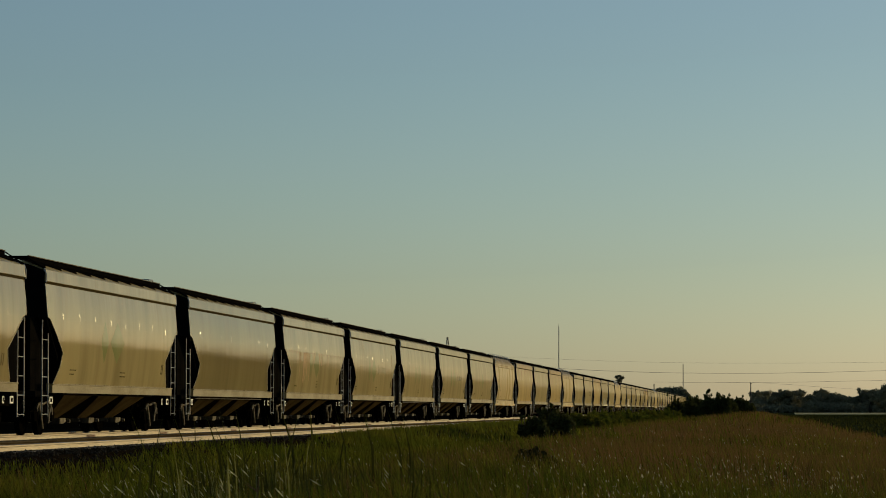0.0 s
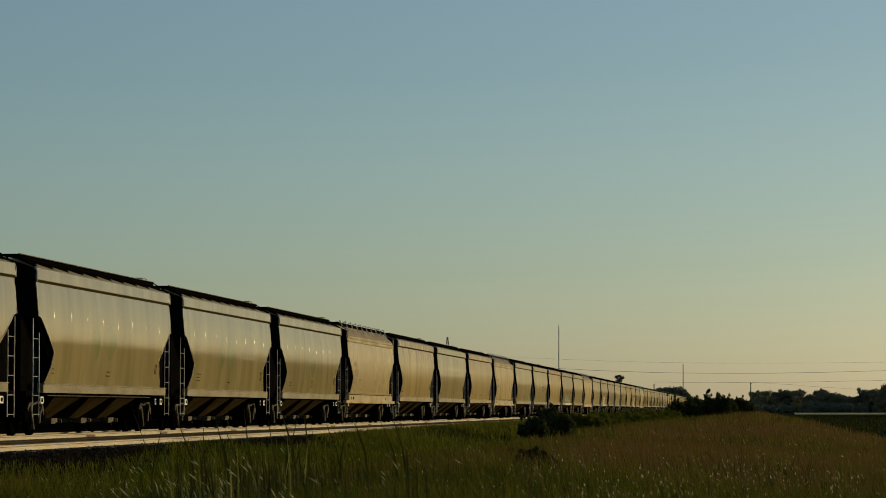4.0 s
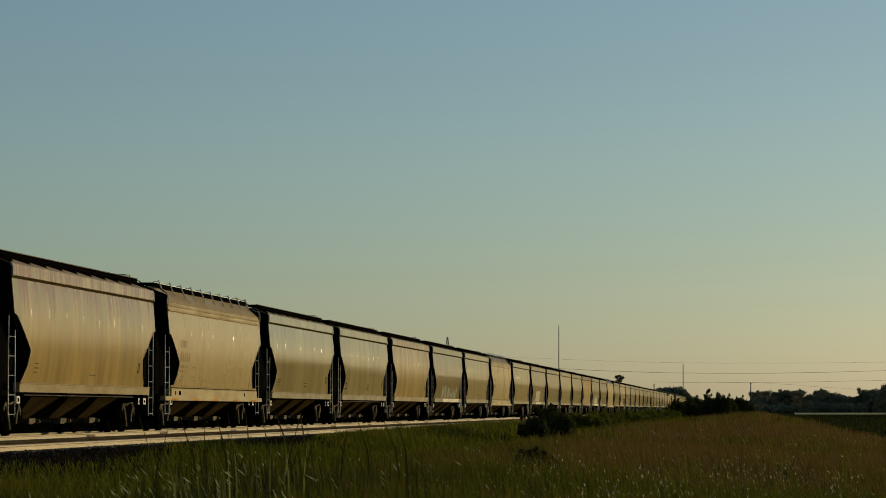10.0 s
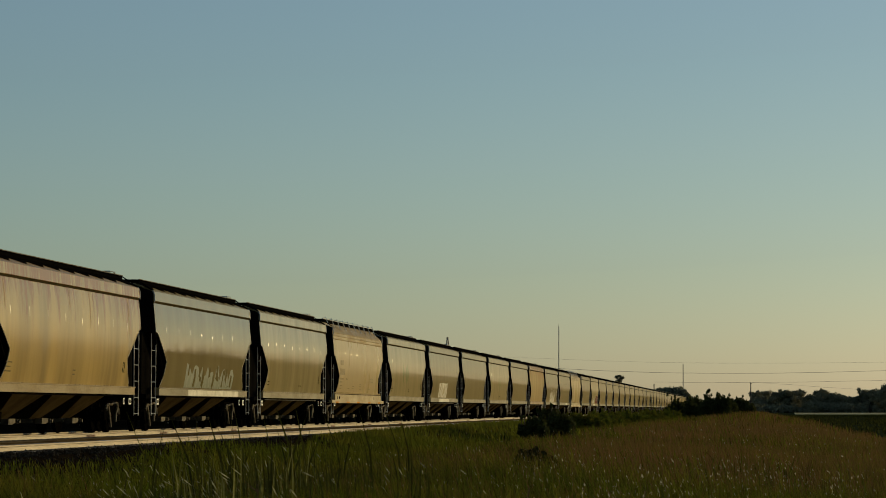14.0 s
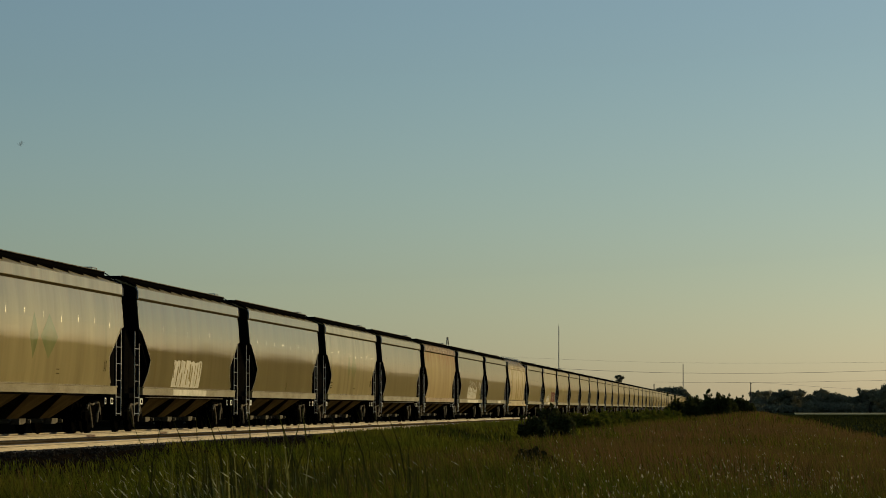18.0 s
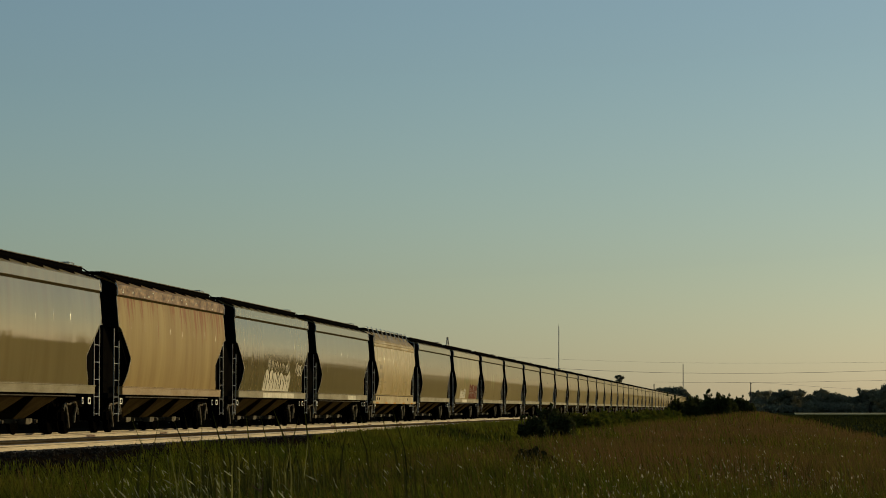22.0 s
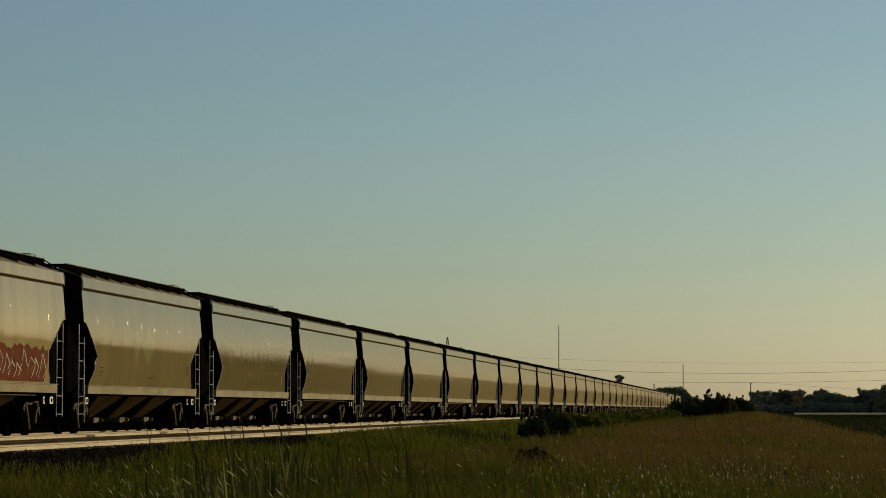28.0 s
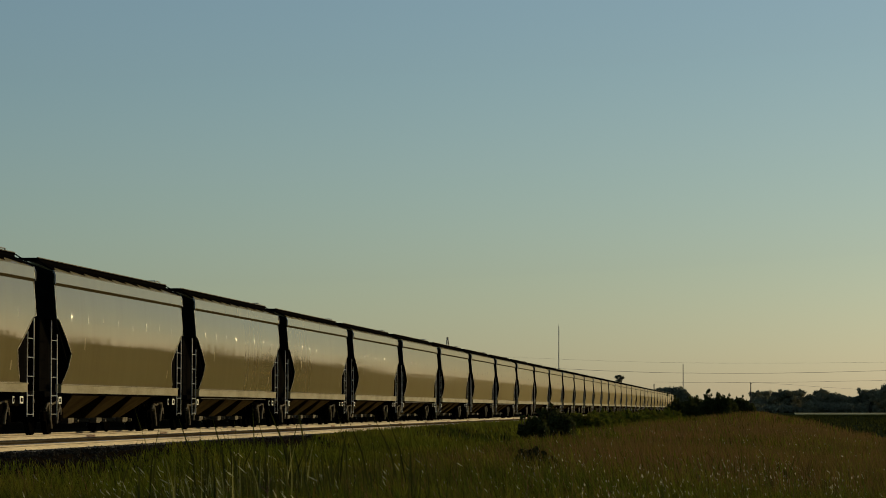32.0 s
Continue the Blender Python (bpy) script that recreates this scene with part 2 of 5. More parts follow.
GRASS = material("green_grass", (0.070, 0.094, 0.008), 0.9, color2=(0.142, 0.126, 0.015), scale=0.20, coords="World", amount=0.35, fine=0.2, fine_scale=1.5,
                 island=0.62, translucent=0.42, spec=0.0)
VERGE = material("yellow_green_verge_grass", (0.110, 0.125, 0.010), 0.8, color2=(0.085, 0.085, 0.010), scale=0.12, coords="World", amount=0.3, fine=0.15, fine_scale=1.5, island=0.3, translucent=0.42, spec=0.05)
BROWN = material("red_brown_seed_grass", (0.206, 0.110, 0.040), 0.9, color2=(0.122, 0.094, 0.024), scale=0.22, coords="World", amount=0.35, fine=0.1,
                 fine_scale=1.5, island=0.2, translucent=0.38, spec=0.0)
REED = material("dark_reed_leaves", (0.026, 0.030, 0.006), 0.6, color2=(0.070, 0.068, 0.014), scale=0.9, coords="World", island=0.6, translucent=0.25, spec=0.0)
# lit copy of the reeds: sunlight put into a paler colour
PALE_REED = material("sunlit_reed_leaves", (0.235, 0.225, 0.075), 0.6, color2=(0.07, 0.075, 0.016), scale=1.4, coords="World", island=0.6, translucent=0.5, spec=0.0)
STALK = material("dry_grass_stalks", (0.105, 0.100, 0.024), 0.75, color2=(0.07, 0.09, 0.016), scale=0.6, coords="World", island=0.4, translucent=0.3, spec=0.0)
# seed heads raised to a pale colour that carries the glitter of low sun
SEED = material("seed_head_glints", (0.78, 0.68, 0.42), 0.5, color2=(0.26, 0.22, 0.12), scale=0.9, coords="World", island=0.6, translucent=0.6)
# glints of sun on leaves, painted as a pale colour
GLINT = material("leaf_end_glints", (0.66, 0.60, 0.34), 0.4, color2=(0.30, 0.30, 0.13), scale=0.6, coords="World", island=0.5, translucent=0.4)
LEAF = material("dark_shrub_leaves", (0.046, 0.054, 0.012), 0.8, color2=(0.070, 0.072, 0.018), scale=0.7, coords="World", island=0.3, translucent=0.30, spec=0.12)
SCRUB = material("dark_green_scrub", (0.092, 0.112, 0.011), 0.9, color2=(0.130, 0.122, 0.016), scale=0.5, coords="World", island=0.25, translucent=0.4, spec=0.03)
# paler than real leaves: the haze of distance put into the colour
FARLEAF = material("hazed_tree_leaves", (0.172, 0.166, 0.102), 0.9, color2=(0.215, 0.200, 0.120), scale=0.12, coords="World", island=0.12, translucent=0.3, spec=0.0)
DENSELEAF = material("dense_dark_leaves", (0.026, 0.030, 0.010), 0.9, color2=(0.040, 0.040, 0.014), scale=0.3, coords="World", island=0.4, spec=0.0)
BARK = material("tree_bark", (0.055, 0.043, 0.032), 0.9, color2=(0.035, 0.028, 0.02), scale=6)
MAST = material("painted_mast_steel", (0.34, 0.29, 0.22), 0.6, color2=(0.40, 0.30, 0.22), scale=0.1)
POLE = material("weathered_pole_wood", (0.09, 0.07, 0.055), 0.9, color2=(0.06, 0.05, 0.04), scale=2)
WIRE = material("dull_wire", (0.22, 0.20, 0.16), 0.6, color2=(0.18, 0.165, 0.13), scale=1)


# ---- mesh helpers ----
def box(bm, x0, x1, y0, y1, z0, z1, bevel=0.0):
    vs = [bm.verts.new((x, y, z)) for x in (x0, x1) for y in (y0, y1) for z in (z0, z1)]
    fs = [bm.faces.new([vs[i] for i in q]) for q in ((0, 1, 3, 2), (4, 6, 7, 5), (0, 4, 5, 1), (2, 3, 7, 6), (0, 2, 6, 4), (1, 5, 7, 3))]
    if bevel:
        es = list({e for f in fs for e in f.edges})
        bmesh.ops.bevel(bm, geom=es, offset=bevel, segments=1, affect="EDGES")


def prism(bm, pts, axis, a, b):
    """Extrudes a 2D outline along axis ('x': pts are (y, z); 'y': (x, z); 'z': (x, y)) from a to b."""
    def at(p, c):
        return {"x": (c, p[0], p[1]), "y": (p[0], c, p[1]), "z": (p[0], p[1], c)}[axis]
    lo = [bm.verts.new(at(p, a)) for p in pts]
    hi = [bm.verts.new(at(p, b)) for p in pts]
    bm.faces.new(lo[::-1]), bm.faces.new(hi)
    for i in range(len(pts)):
        j = (i + 1) % len(pts)
        bm.faces.new((lo[i], lo[j], hi[j], hi[i]))


def rod(bm, p0, p1, r, n=6, r1=None, caps=True):
    """A round bar from p0 to p1, tapering from r to r1."""
    p0, p1 = Vector(p0), Vector(p1)
    q = (p1 - p0).to_track_quat("Z", "Y")
    rings = []
    for p, rad in ((p0, r), (p1, r if r1 is None else r1)):
        rings.append([bm.verts.new(p + q @ Vector((rad * math.cos(2 * math.pi * i / n), rad * math.sin(2 * math.pi * i / n), 0))) for i in range(n)])
    for i in range(n):
        bm.faces.new((rings[0][i], rings[0][(i + 1) % n], rings[1][(i + 1) % n], rings[1][i]))
    if caps:
        bm.faces.new(rings[0][::-1]), bm.faces.new(rings[1])


def finish(bm, name, mat, smooth=False):
    bmesh.ops.recalc_face_normals(bm, faces=bm.faces)
    me = bpy.data.meshes.new(name)
    bm.to_mesh(me)
    bm.free()
    me.materials.append(mat)
    if smooth:
        for p in me.polygons:
            p.use_smooth = True
    return me


def part(name, bm, mat, parent, label="", smooth=False, at=None):
    ob = new(name, finish(bm, name, mat, smooth))
    ob.parent = parent
    if at:
        ob.matrix_basis = at
    if label:
        ob["label"] = label
    return ob


def single(name, bm, mat, label, category, group="", kind="", smooth=False, at=None):
    ob = new(name, finish(bm, name, mat, smooth))
    if at:
        ob.matrix_basis = at
    return tagged(ob, label, category, group, kind)


def raw(name, verts, faces, mat):
    """A mesh from number arrays: faces all of one length, or a pair (quads, tris)."""
    me = bpy.data.meshes.new(name)
    groups = faces if isinstance(faces, tuple) else (faces,)
    me.vertices.add(len(verts))
    me.vertices.foreach_set("co", np.asarray(verts, dtype=np.float32).ravel())
    loops = np.concatenate([g.ravel() for g in groups]).astype(np.int32)
    sizes = np.concatenate([np.full(len(g), g.shape[1]) for g in groups]).astype(np.int32)
    me.loops.add(len(loops))
    me.loops.foreach_set("vertex_index", loops)
    me.polygons.add(len(sizes))
    me.polygons.foreach_set("loop_start", np.concatenate(([0], np.cumsum(sizes)[:-1])).astype(np.int32))
    me.materials.append(mat)
    me.update(calc_edges=True)
    me.validate()
    return me


# ---- the lie of the land ----
RAIL_TOP = 0.90
LINE_X, NEAR_X = -19.262, -14.46          # centre lines of the train's track and of the free track


def land(x, y):
    """Height of the meadow: a low bank in the middle, a swale beside the ballast, level fields beyond."""
    x, y = np.asarray(x, float), np.asarray(y, float)
    bank = 0.52 * np.exp(-((x + 1.3) / 5.1) ** 4) * np.clip((900 - y) / 500, 0, 1)
    bank = bank + 0.40 * np.exp(-((x - 1.0) / 4.6) ** 2) * np.clip((y - 110) / 130, 0, 1) * np.clip((900 - y) / 500, 0, 1)
    verge = 0.26 * np.exp(-((x + 9.8) / 3.0) ** 2)
    bed = 0.55 * np.clip((x + 27.6) / 3.0, 0, 1) * np.clip((-10.9 - x) / 2.0, 0, 1)
    rough = 0.05 * np.sin(x * 0.9 + 1.3 * np.sin(y * 0.21)) * np.cos(y * 0.33 + x * 0.2)
    return bank + verge * np.clip((700 - y) / 400, 0, 1) + bed + rough * (np.abs(x) < 60)


# ---- ground, fields, track bed ----
def ground_sheet():
    xs = np.concatenate((-np.geomspace(4200, 60, 18), np.arange(-50, 30.1, 0.8), np.geomspace(36, 4200, 22)))
    ys = np.concatenate((-np.geomspace(1200, 40, 8), np.arange(-30, 160, 1.6), np.geomspace(165, 4800, 60)))
    gx, gy = np.meshgrid(xs, ys)
    v = np.stack((gx, gy, land(gx, gy)), -1).reshape(-1, 3)
    i = np.arange(len(ys) - 1)[:, None] * len(xs) + np.arange(len(xs) - 1)[None]
    i = i.ravel()
    me = raw("ground", v, np.stack((i, i + 1, i + 1 + len(xs), i + len(xs)), -1), SOIL)
    me.polygons.foreach_set("use_smooth", np.ones(len(me.polygons), bool))
    tagged(new("ground", me), "dark green and brown meadow reaching to the horizon", "ground", kind="structure")


ground_sheet()
bm = bmesh.new()
prism(bm, [(13.5, 740), (78, 740), (112, 1080), (19.2, 1080)], "z", 0.02, 0.22)
single("field", bm, CROP, "strip of pale ripe crop far behind the meadow", "field", kind="structure")

# far shoulder drawn out wide, its dark colour standing in for shade behind the wheels
bm = bmesh.new()
prism(bm, [(-31.0, 0.30), (-28.0, 0.77), (-11.95, 0.77), (-10.9, 0.30)], "y", -150, 3200)
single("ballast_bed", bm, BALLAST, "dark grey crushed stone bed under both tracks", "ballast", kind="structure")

# added sheet: the train's shade on the ground put into a near-black colour
bm = bmesh.new()
prism(bm, [(-420, -0.3), (-420, 0.10), (-34, 0.36), (-30.5, 0.36), (-30.5, -0.3)], "y", -150, 3200)
single("far_field", bm, FAR_SHADE, "dark tilled earth beyond the railway", "field", kind="structure")

# loose stones on the shoulder
rng = np.random.default_rng(4)
bm = bmesh.new()
for i in range(5200):
    y = 38 + 90 * rng.random() ** 1.6
    x = rng.uniform(-13.6, -11.1)
    z = 0.77 - max(0, x + 11.9) * 0.42
    r = rng.uniform(0.02, 0.045)
    q = Euler(rng.uniform(0, 6, 3)).to_matrix()
    vs = [bm.verts.new(Vector((x, y, z)) + q @ Vector(c) * r) for c in ((1, 0, 0), (-0.9, 0.2, 0), (0, 1.1, 0), (0.1, -1, 0.1), (0, 0, 0.8), (0, 0.1, -0.8))]
    for a, b, c in ((0, 2, 4), (2, 1, 4), (1, 3, 4), (3, 0, 4), (2, 0, 5), (1, 2, 5), (3, 1, 5), (0, 3, 5)):
        bm.faces.new((vs[a], vs[b], vs[c]))
single("ballast_stones", bm, STONE, "loose grey stones on the ballast shoulder", "stones", kind="stuff")

RAIL_OUTLINE = [(-0.070, -0.17), (0.070, -0.17), (0.070, -0.155), (0.012, -0.135), (0.010, -0.045), (0.036, -0.035), (0.036, -0.008), (0.026, 0),
                (-0.026, 0), (-0.036, -0.008), (-0.036, -0.035), (-0.010, -0.045), (-0.012, -0.135), (-0.070, -0.155)]
for cx in (LINE_X, NEAR_X):
    for s in (-0.7525, 0.7525):
        bm = bmesh.new()
        prism(bm, RAIL_OUTLINE, "y", -140, 3000)
        # the free track's far rail is drawn darker than the other three
        rail = single("rail", bm, RAIL_DARK if (cx == NEAR_X and s < 0) else RAILM, "dull oxidised steel rail on wooden ties" if (cx == NEAR_X and s < 0) else "long steel rail shining in low sun on wooden ties", "rail", "rails of the double track", "structure",
                      at=pose(cx + s, 0, RAIL_TOP))
        if s > 0:
            for k in range(14 if cx == LINE_X else 0):
                bm = bmesh.new()
                box(bm, 0.012, 0.034, -0.46, 0.46, -0.128, -0.05, 0.006)
                for b in range(6):
                    rod(bm, (0.034, -0.38 + 0.152 * b, -0.09), (0.062, -0.38 + 0.152 * b, -0.09), 0.017)
                part("joint_bar", bm, JOINT, rail, "rusty bolted joint bar", at=pose(0, 75.2 + (9.6 if k else 0) + 11.9 * max(0, k - 1), 0))

# ties: both tracks, joined where nobody could count them
for cx in (LINE_X, NEAR_X):
    bm = bmesh.new()
    for k in range(520):
        y = 20 + 0.56 * k + rng.uniform(-0.03, 0.03)
        box(bm, cx - 1.3 + rng.uniform(-0.05, 0.05), cx + 1.3 + rng.uniform(-0.05, 0.05), y - 0.115, y + 0.115, 0.56, 0.785)
    single("ties", bm, TIE, "row of weathered wooden ties half sunk in ballast", "ties", kind="stuff")

# ---- the train ----
HALF, PITCH = 7.86, 17.806


def side_x(z):
    return 1.60 - (z - 2.74) ** 2 / 16


def end_y(z):
    """How far the side plate reaches along the wagon at height z: its lower corners are cut back."""
    pts = ((1.33, 6.86), (1.42, 6.74), (1.75, 6.42), (2.13, 6.24), (2.50, 6.84), (2.98, 7.64), (3.0, HALF), (3.95, HALF))
    for (z0, y0), (z1, y1) in zip(pts, pts[1:]):
        if z <= z1:
            return y0 + (y1 - y0) * max(0, z - z0) / (z1 - z0)
    return HALF


SEAMS = (-6.3, -4.5, -2.73, -0.93, 0.87, 2.65, 4.42, 6.2)


def side_sheet(sign):
    """One curved side plate with its weld seams, 12 mm thick."""
    bm = bmesh.new()
    zs = [1.33, 1.42, 1.58, 1.75, 1.94, 2.13, 2.31, 2.5, 2.74, 2.98, 3.0, 3.2, 3.4, 3.6, 3.78, 3.92]
    n = 16
    grid = []
    for inset in (0.0, 0.014):
        grid.append([[bm.verts.new((sign * (side_x(z) - inset), -end_y(z) + 2 * end_y(z) * j / n, z)) for j in range(n + 1)] for z in zs])
    for g in grid:
        for i in range(len(zs) - 1):
            for j in range(n):
                bm.faces.new((g[i][j], g[i][j + 1], g[i + 1][j + 1], g[i + 1][j]))
    a, b = grid
    for i in range(len(zs) - 1):
        for j in (0, n):
            bm.faces.new((a[i][j], a[i + 1][j], b[i + 1][j], b[i][j]))
    for i in (0, -1):
        for j in range(n):
            bm.faces.new((a[i][j], a[i][j + 1], b[i][j + 1], b[i][j]))
    return bm


def weld_seam(y, seed):
    """A slender half-round bead down the plate."""
    bm = bmesh.new()
    r = random.Random(seed)
    lean = r.uniform(-0.012, 0.012)
    mid = 3.06 + r.uniform(-0.06, 0.06)
    span = r.uniform(0.08, 0.145)
    top, low = mid + span, mid - span
    tall = r.uniform(0.0042, 0.0054)
    rows = []
    for k in range(17):
        z = low + (top - low) * k / 16
        ring = []
        for c in range(9):
            u = c / 4 - 1
            ring.append(bm.verts.new((side_x(z) + 0.0004 + tall * (1 - ((z - mid) / span) ** 2) * (1 - u * u), y + 0.017 * u + lean * (z - mid) * 0.4, z)))
        rows.append(ring)
    for p, q in zip(rows, rows[1:]):
        for c in range(8):
            bm.faces.new((p[c], p[c + 1], q[c + 1], q[c]))
    return bm


def ladder(y0, y1, x, z0, z1, rungs, tall):
    """Two flat posts, of which the one at y = tall reaches higher, and widely set rungs."""
    bm = bmesh.new()
    for y in (y0, y1):
        box(bm, x - 0.012, x + 0.012, y - 0.0125, y + 0.0125, z0, z1 if y == tall else z1 - 0.34)
    for k in range(rungs):
        z = z0 + 0.06 + 0.475 * k
        rod(bm, (x, y0, z), (x, y1, z), 0.013, 6)
    return bm


def wheelset():
    bm = bmesh.new()
    rod(bm, (-1.05, 0, 0), (1.05, 0, 0), 0.075, 10)
    for s in (-1, 1):
        prof = ((0.68, 0.485), (0.71, 0.485), (0.725, 0.455), (0.80, 0.45), (0.81, 0.40), (0.775, 0.38), (0.76, 0.16), (0.82, 0.13), (0.82, 0.08), (0.66, 0.08),
                (0.66, 0.14), (0.70, 0.17), (0.70, 0.38), (0.68, 0.41))
        n, rings = 24, []
        for px, pr in prof:
            rings.append([bm.verts.new((s * px, pr * math.cos(2 * math.pi * i / n), pr * math.sin(2 * math.pi * i / n))) for i in range(n)])
        for k in range(len(rings)):
            a, b = rings[k], rings[(k + 1) % len(rings)]
            for i in range(n):
                bm.faces.new((a[i], a[(i + 1) % n], b[(i + 1) % n], b[i]))
        box(bm, s * 0.86 if s > 0 else -1.0, 1.0 if s > 0 else -0.86, -0.06, 0.06, -0.06, 0.06)
    return bm


def side_frame():
    """A cast truck frame: arched top bar, dropped middle with spring window, axle boxes."""
    bm = bmesh.new()
    outer = [(-1.15, 0.42), (-1.12, 0.62), (-0.72, 0.72), (-0.42, 0.80), (0.42, 0.80), (0.72, 0.72), (1.12, 0.62), (1.15, 0.42), (0.98, 0.40),
             (0.62, 0.50), (0.42, 0.22), (-0.42, 0.22), (-0.62, 0.50), (-0.98, 0.40)]
    prism(bm, outer, "x", -0.055, 0.055)
    for s in (-1, 1):
        prism(bm, [(s * 0.98, 0.36), (s * 0.74, 0.36), (s * 0.70, 0.60), (s * 1.02, 0.60)], "x", -0.08, 0.13)
    for k in range(3):
        for h in range(4):
            rod(bm, (0.07, -0.17 + 0.17 * k, 0.30 + 0.075 * h), (0.07, -0.17 + 0.17 * k, 0.36 + 0.075 * h), 0.07 if h % 2 else 0.055, 8)
    return bm


def truck(parent, y):
    base = new("truck")
    base.parent = parent
    base.matrix_basis = pose(0, y, 0)
    for s in (-1, 1):
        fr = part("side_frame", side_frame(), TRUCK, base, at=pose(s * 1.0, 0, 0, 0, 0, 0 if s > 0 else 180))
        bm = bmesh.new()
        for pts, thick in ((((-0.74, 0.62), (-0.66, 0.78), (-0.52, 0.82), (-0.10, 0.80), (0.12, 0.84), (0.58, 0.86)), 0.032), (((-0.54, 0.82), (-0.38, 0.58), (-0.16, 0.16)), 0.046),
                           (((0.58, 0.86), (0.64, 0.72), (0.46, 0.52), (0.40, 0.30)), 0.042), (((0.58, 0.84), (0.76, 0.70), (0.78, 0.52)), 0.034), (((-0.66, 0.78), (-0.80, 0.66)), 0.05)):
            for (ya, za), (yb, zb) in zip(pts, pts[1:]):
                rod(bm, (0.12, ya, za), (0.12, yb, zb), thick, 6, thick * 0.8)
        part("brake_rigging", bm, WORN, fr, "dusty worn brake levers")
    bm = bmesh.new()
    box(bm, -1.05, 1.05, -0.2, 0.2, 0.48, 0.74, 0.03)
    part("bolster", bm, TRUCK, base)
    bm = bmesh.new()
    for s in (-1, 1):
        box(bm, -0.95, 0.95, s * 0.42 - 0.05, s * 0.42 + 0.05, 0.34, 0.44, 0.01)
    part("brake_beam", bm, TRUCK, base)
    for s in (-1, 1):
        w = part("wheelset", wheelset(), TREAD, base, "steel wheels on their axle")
        w.matrix_parent_inverse = pose(0, s * 0.86, 0.451)
    return base


def hopper(parent, y, mat):
    """One discharge bay: a four-sided funnel with its outlet gate."""
    bm = bmesh.new()
    ya, yb = y - (1.9 if y < -1 else 1.25), y + (1.35 if y > 1 else 1.25)
    top = [(-1.38, ya), (1.38, ya), (1.38, yb), (-1.38, yb)]
    bot = [(-0.52, y - 0.52), (0.52, y - 0.52), (0.52, y + 0.52), (-0.52, y + 0.52)]
    a = [bm.verts.new((p[0], p[1], 1.08)) for p in top]
    b = [bm.verts.new((p[0], p[1], 0.42)) for p in bot]
    for i in range(4):
        bm.faces.new((a[i], a[(i + 1) % 4], b[(i + 1) % 4], b[i]))
    bm.faces.new(a), bm.faces.new(b[::-1])
    h = part("hopper_bay", bm, mat, parent, "dust-brown sloping discharge hopper")
    bm = bmesh.new()
    box(bm, -0.56, 0.58, y - 0.50, y + 0.50, 0.30, 0.415, 0.015)
    prism(bm, [(y - 0.50, 0.28), (y - 0.46, 0.43), (y + 0.16, 0.43), (y + 0.16, 0.33), (y - 0.10, 0.28)], "x", 0.66, 0.86)
    box(bm, 0.70, 0.88, y + 0.30, y + 0.50, 0.30, 0.41, 0.015)
    rod(bm, (0.62, y - 0.7, 0.34), (0.62, y + 0.7, 0.34), 0.03)
    rod(bm, (0.80, y + 0.40, 0.355), (0.92, y + 0.40, 0.355), 0.05, 8)
    part("outlet_gate", bm, PLATE_DUSTY, h, "pale dusty outlet gate")


PLATE_DUSTY = material("dusty_gate_steel", (0.15, 0.115, 0.065), 0.7, color2=(0.03, 0.022, 0.013), scale=5, spec=0.1)


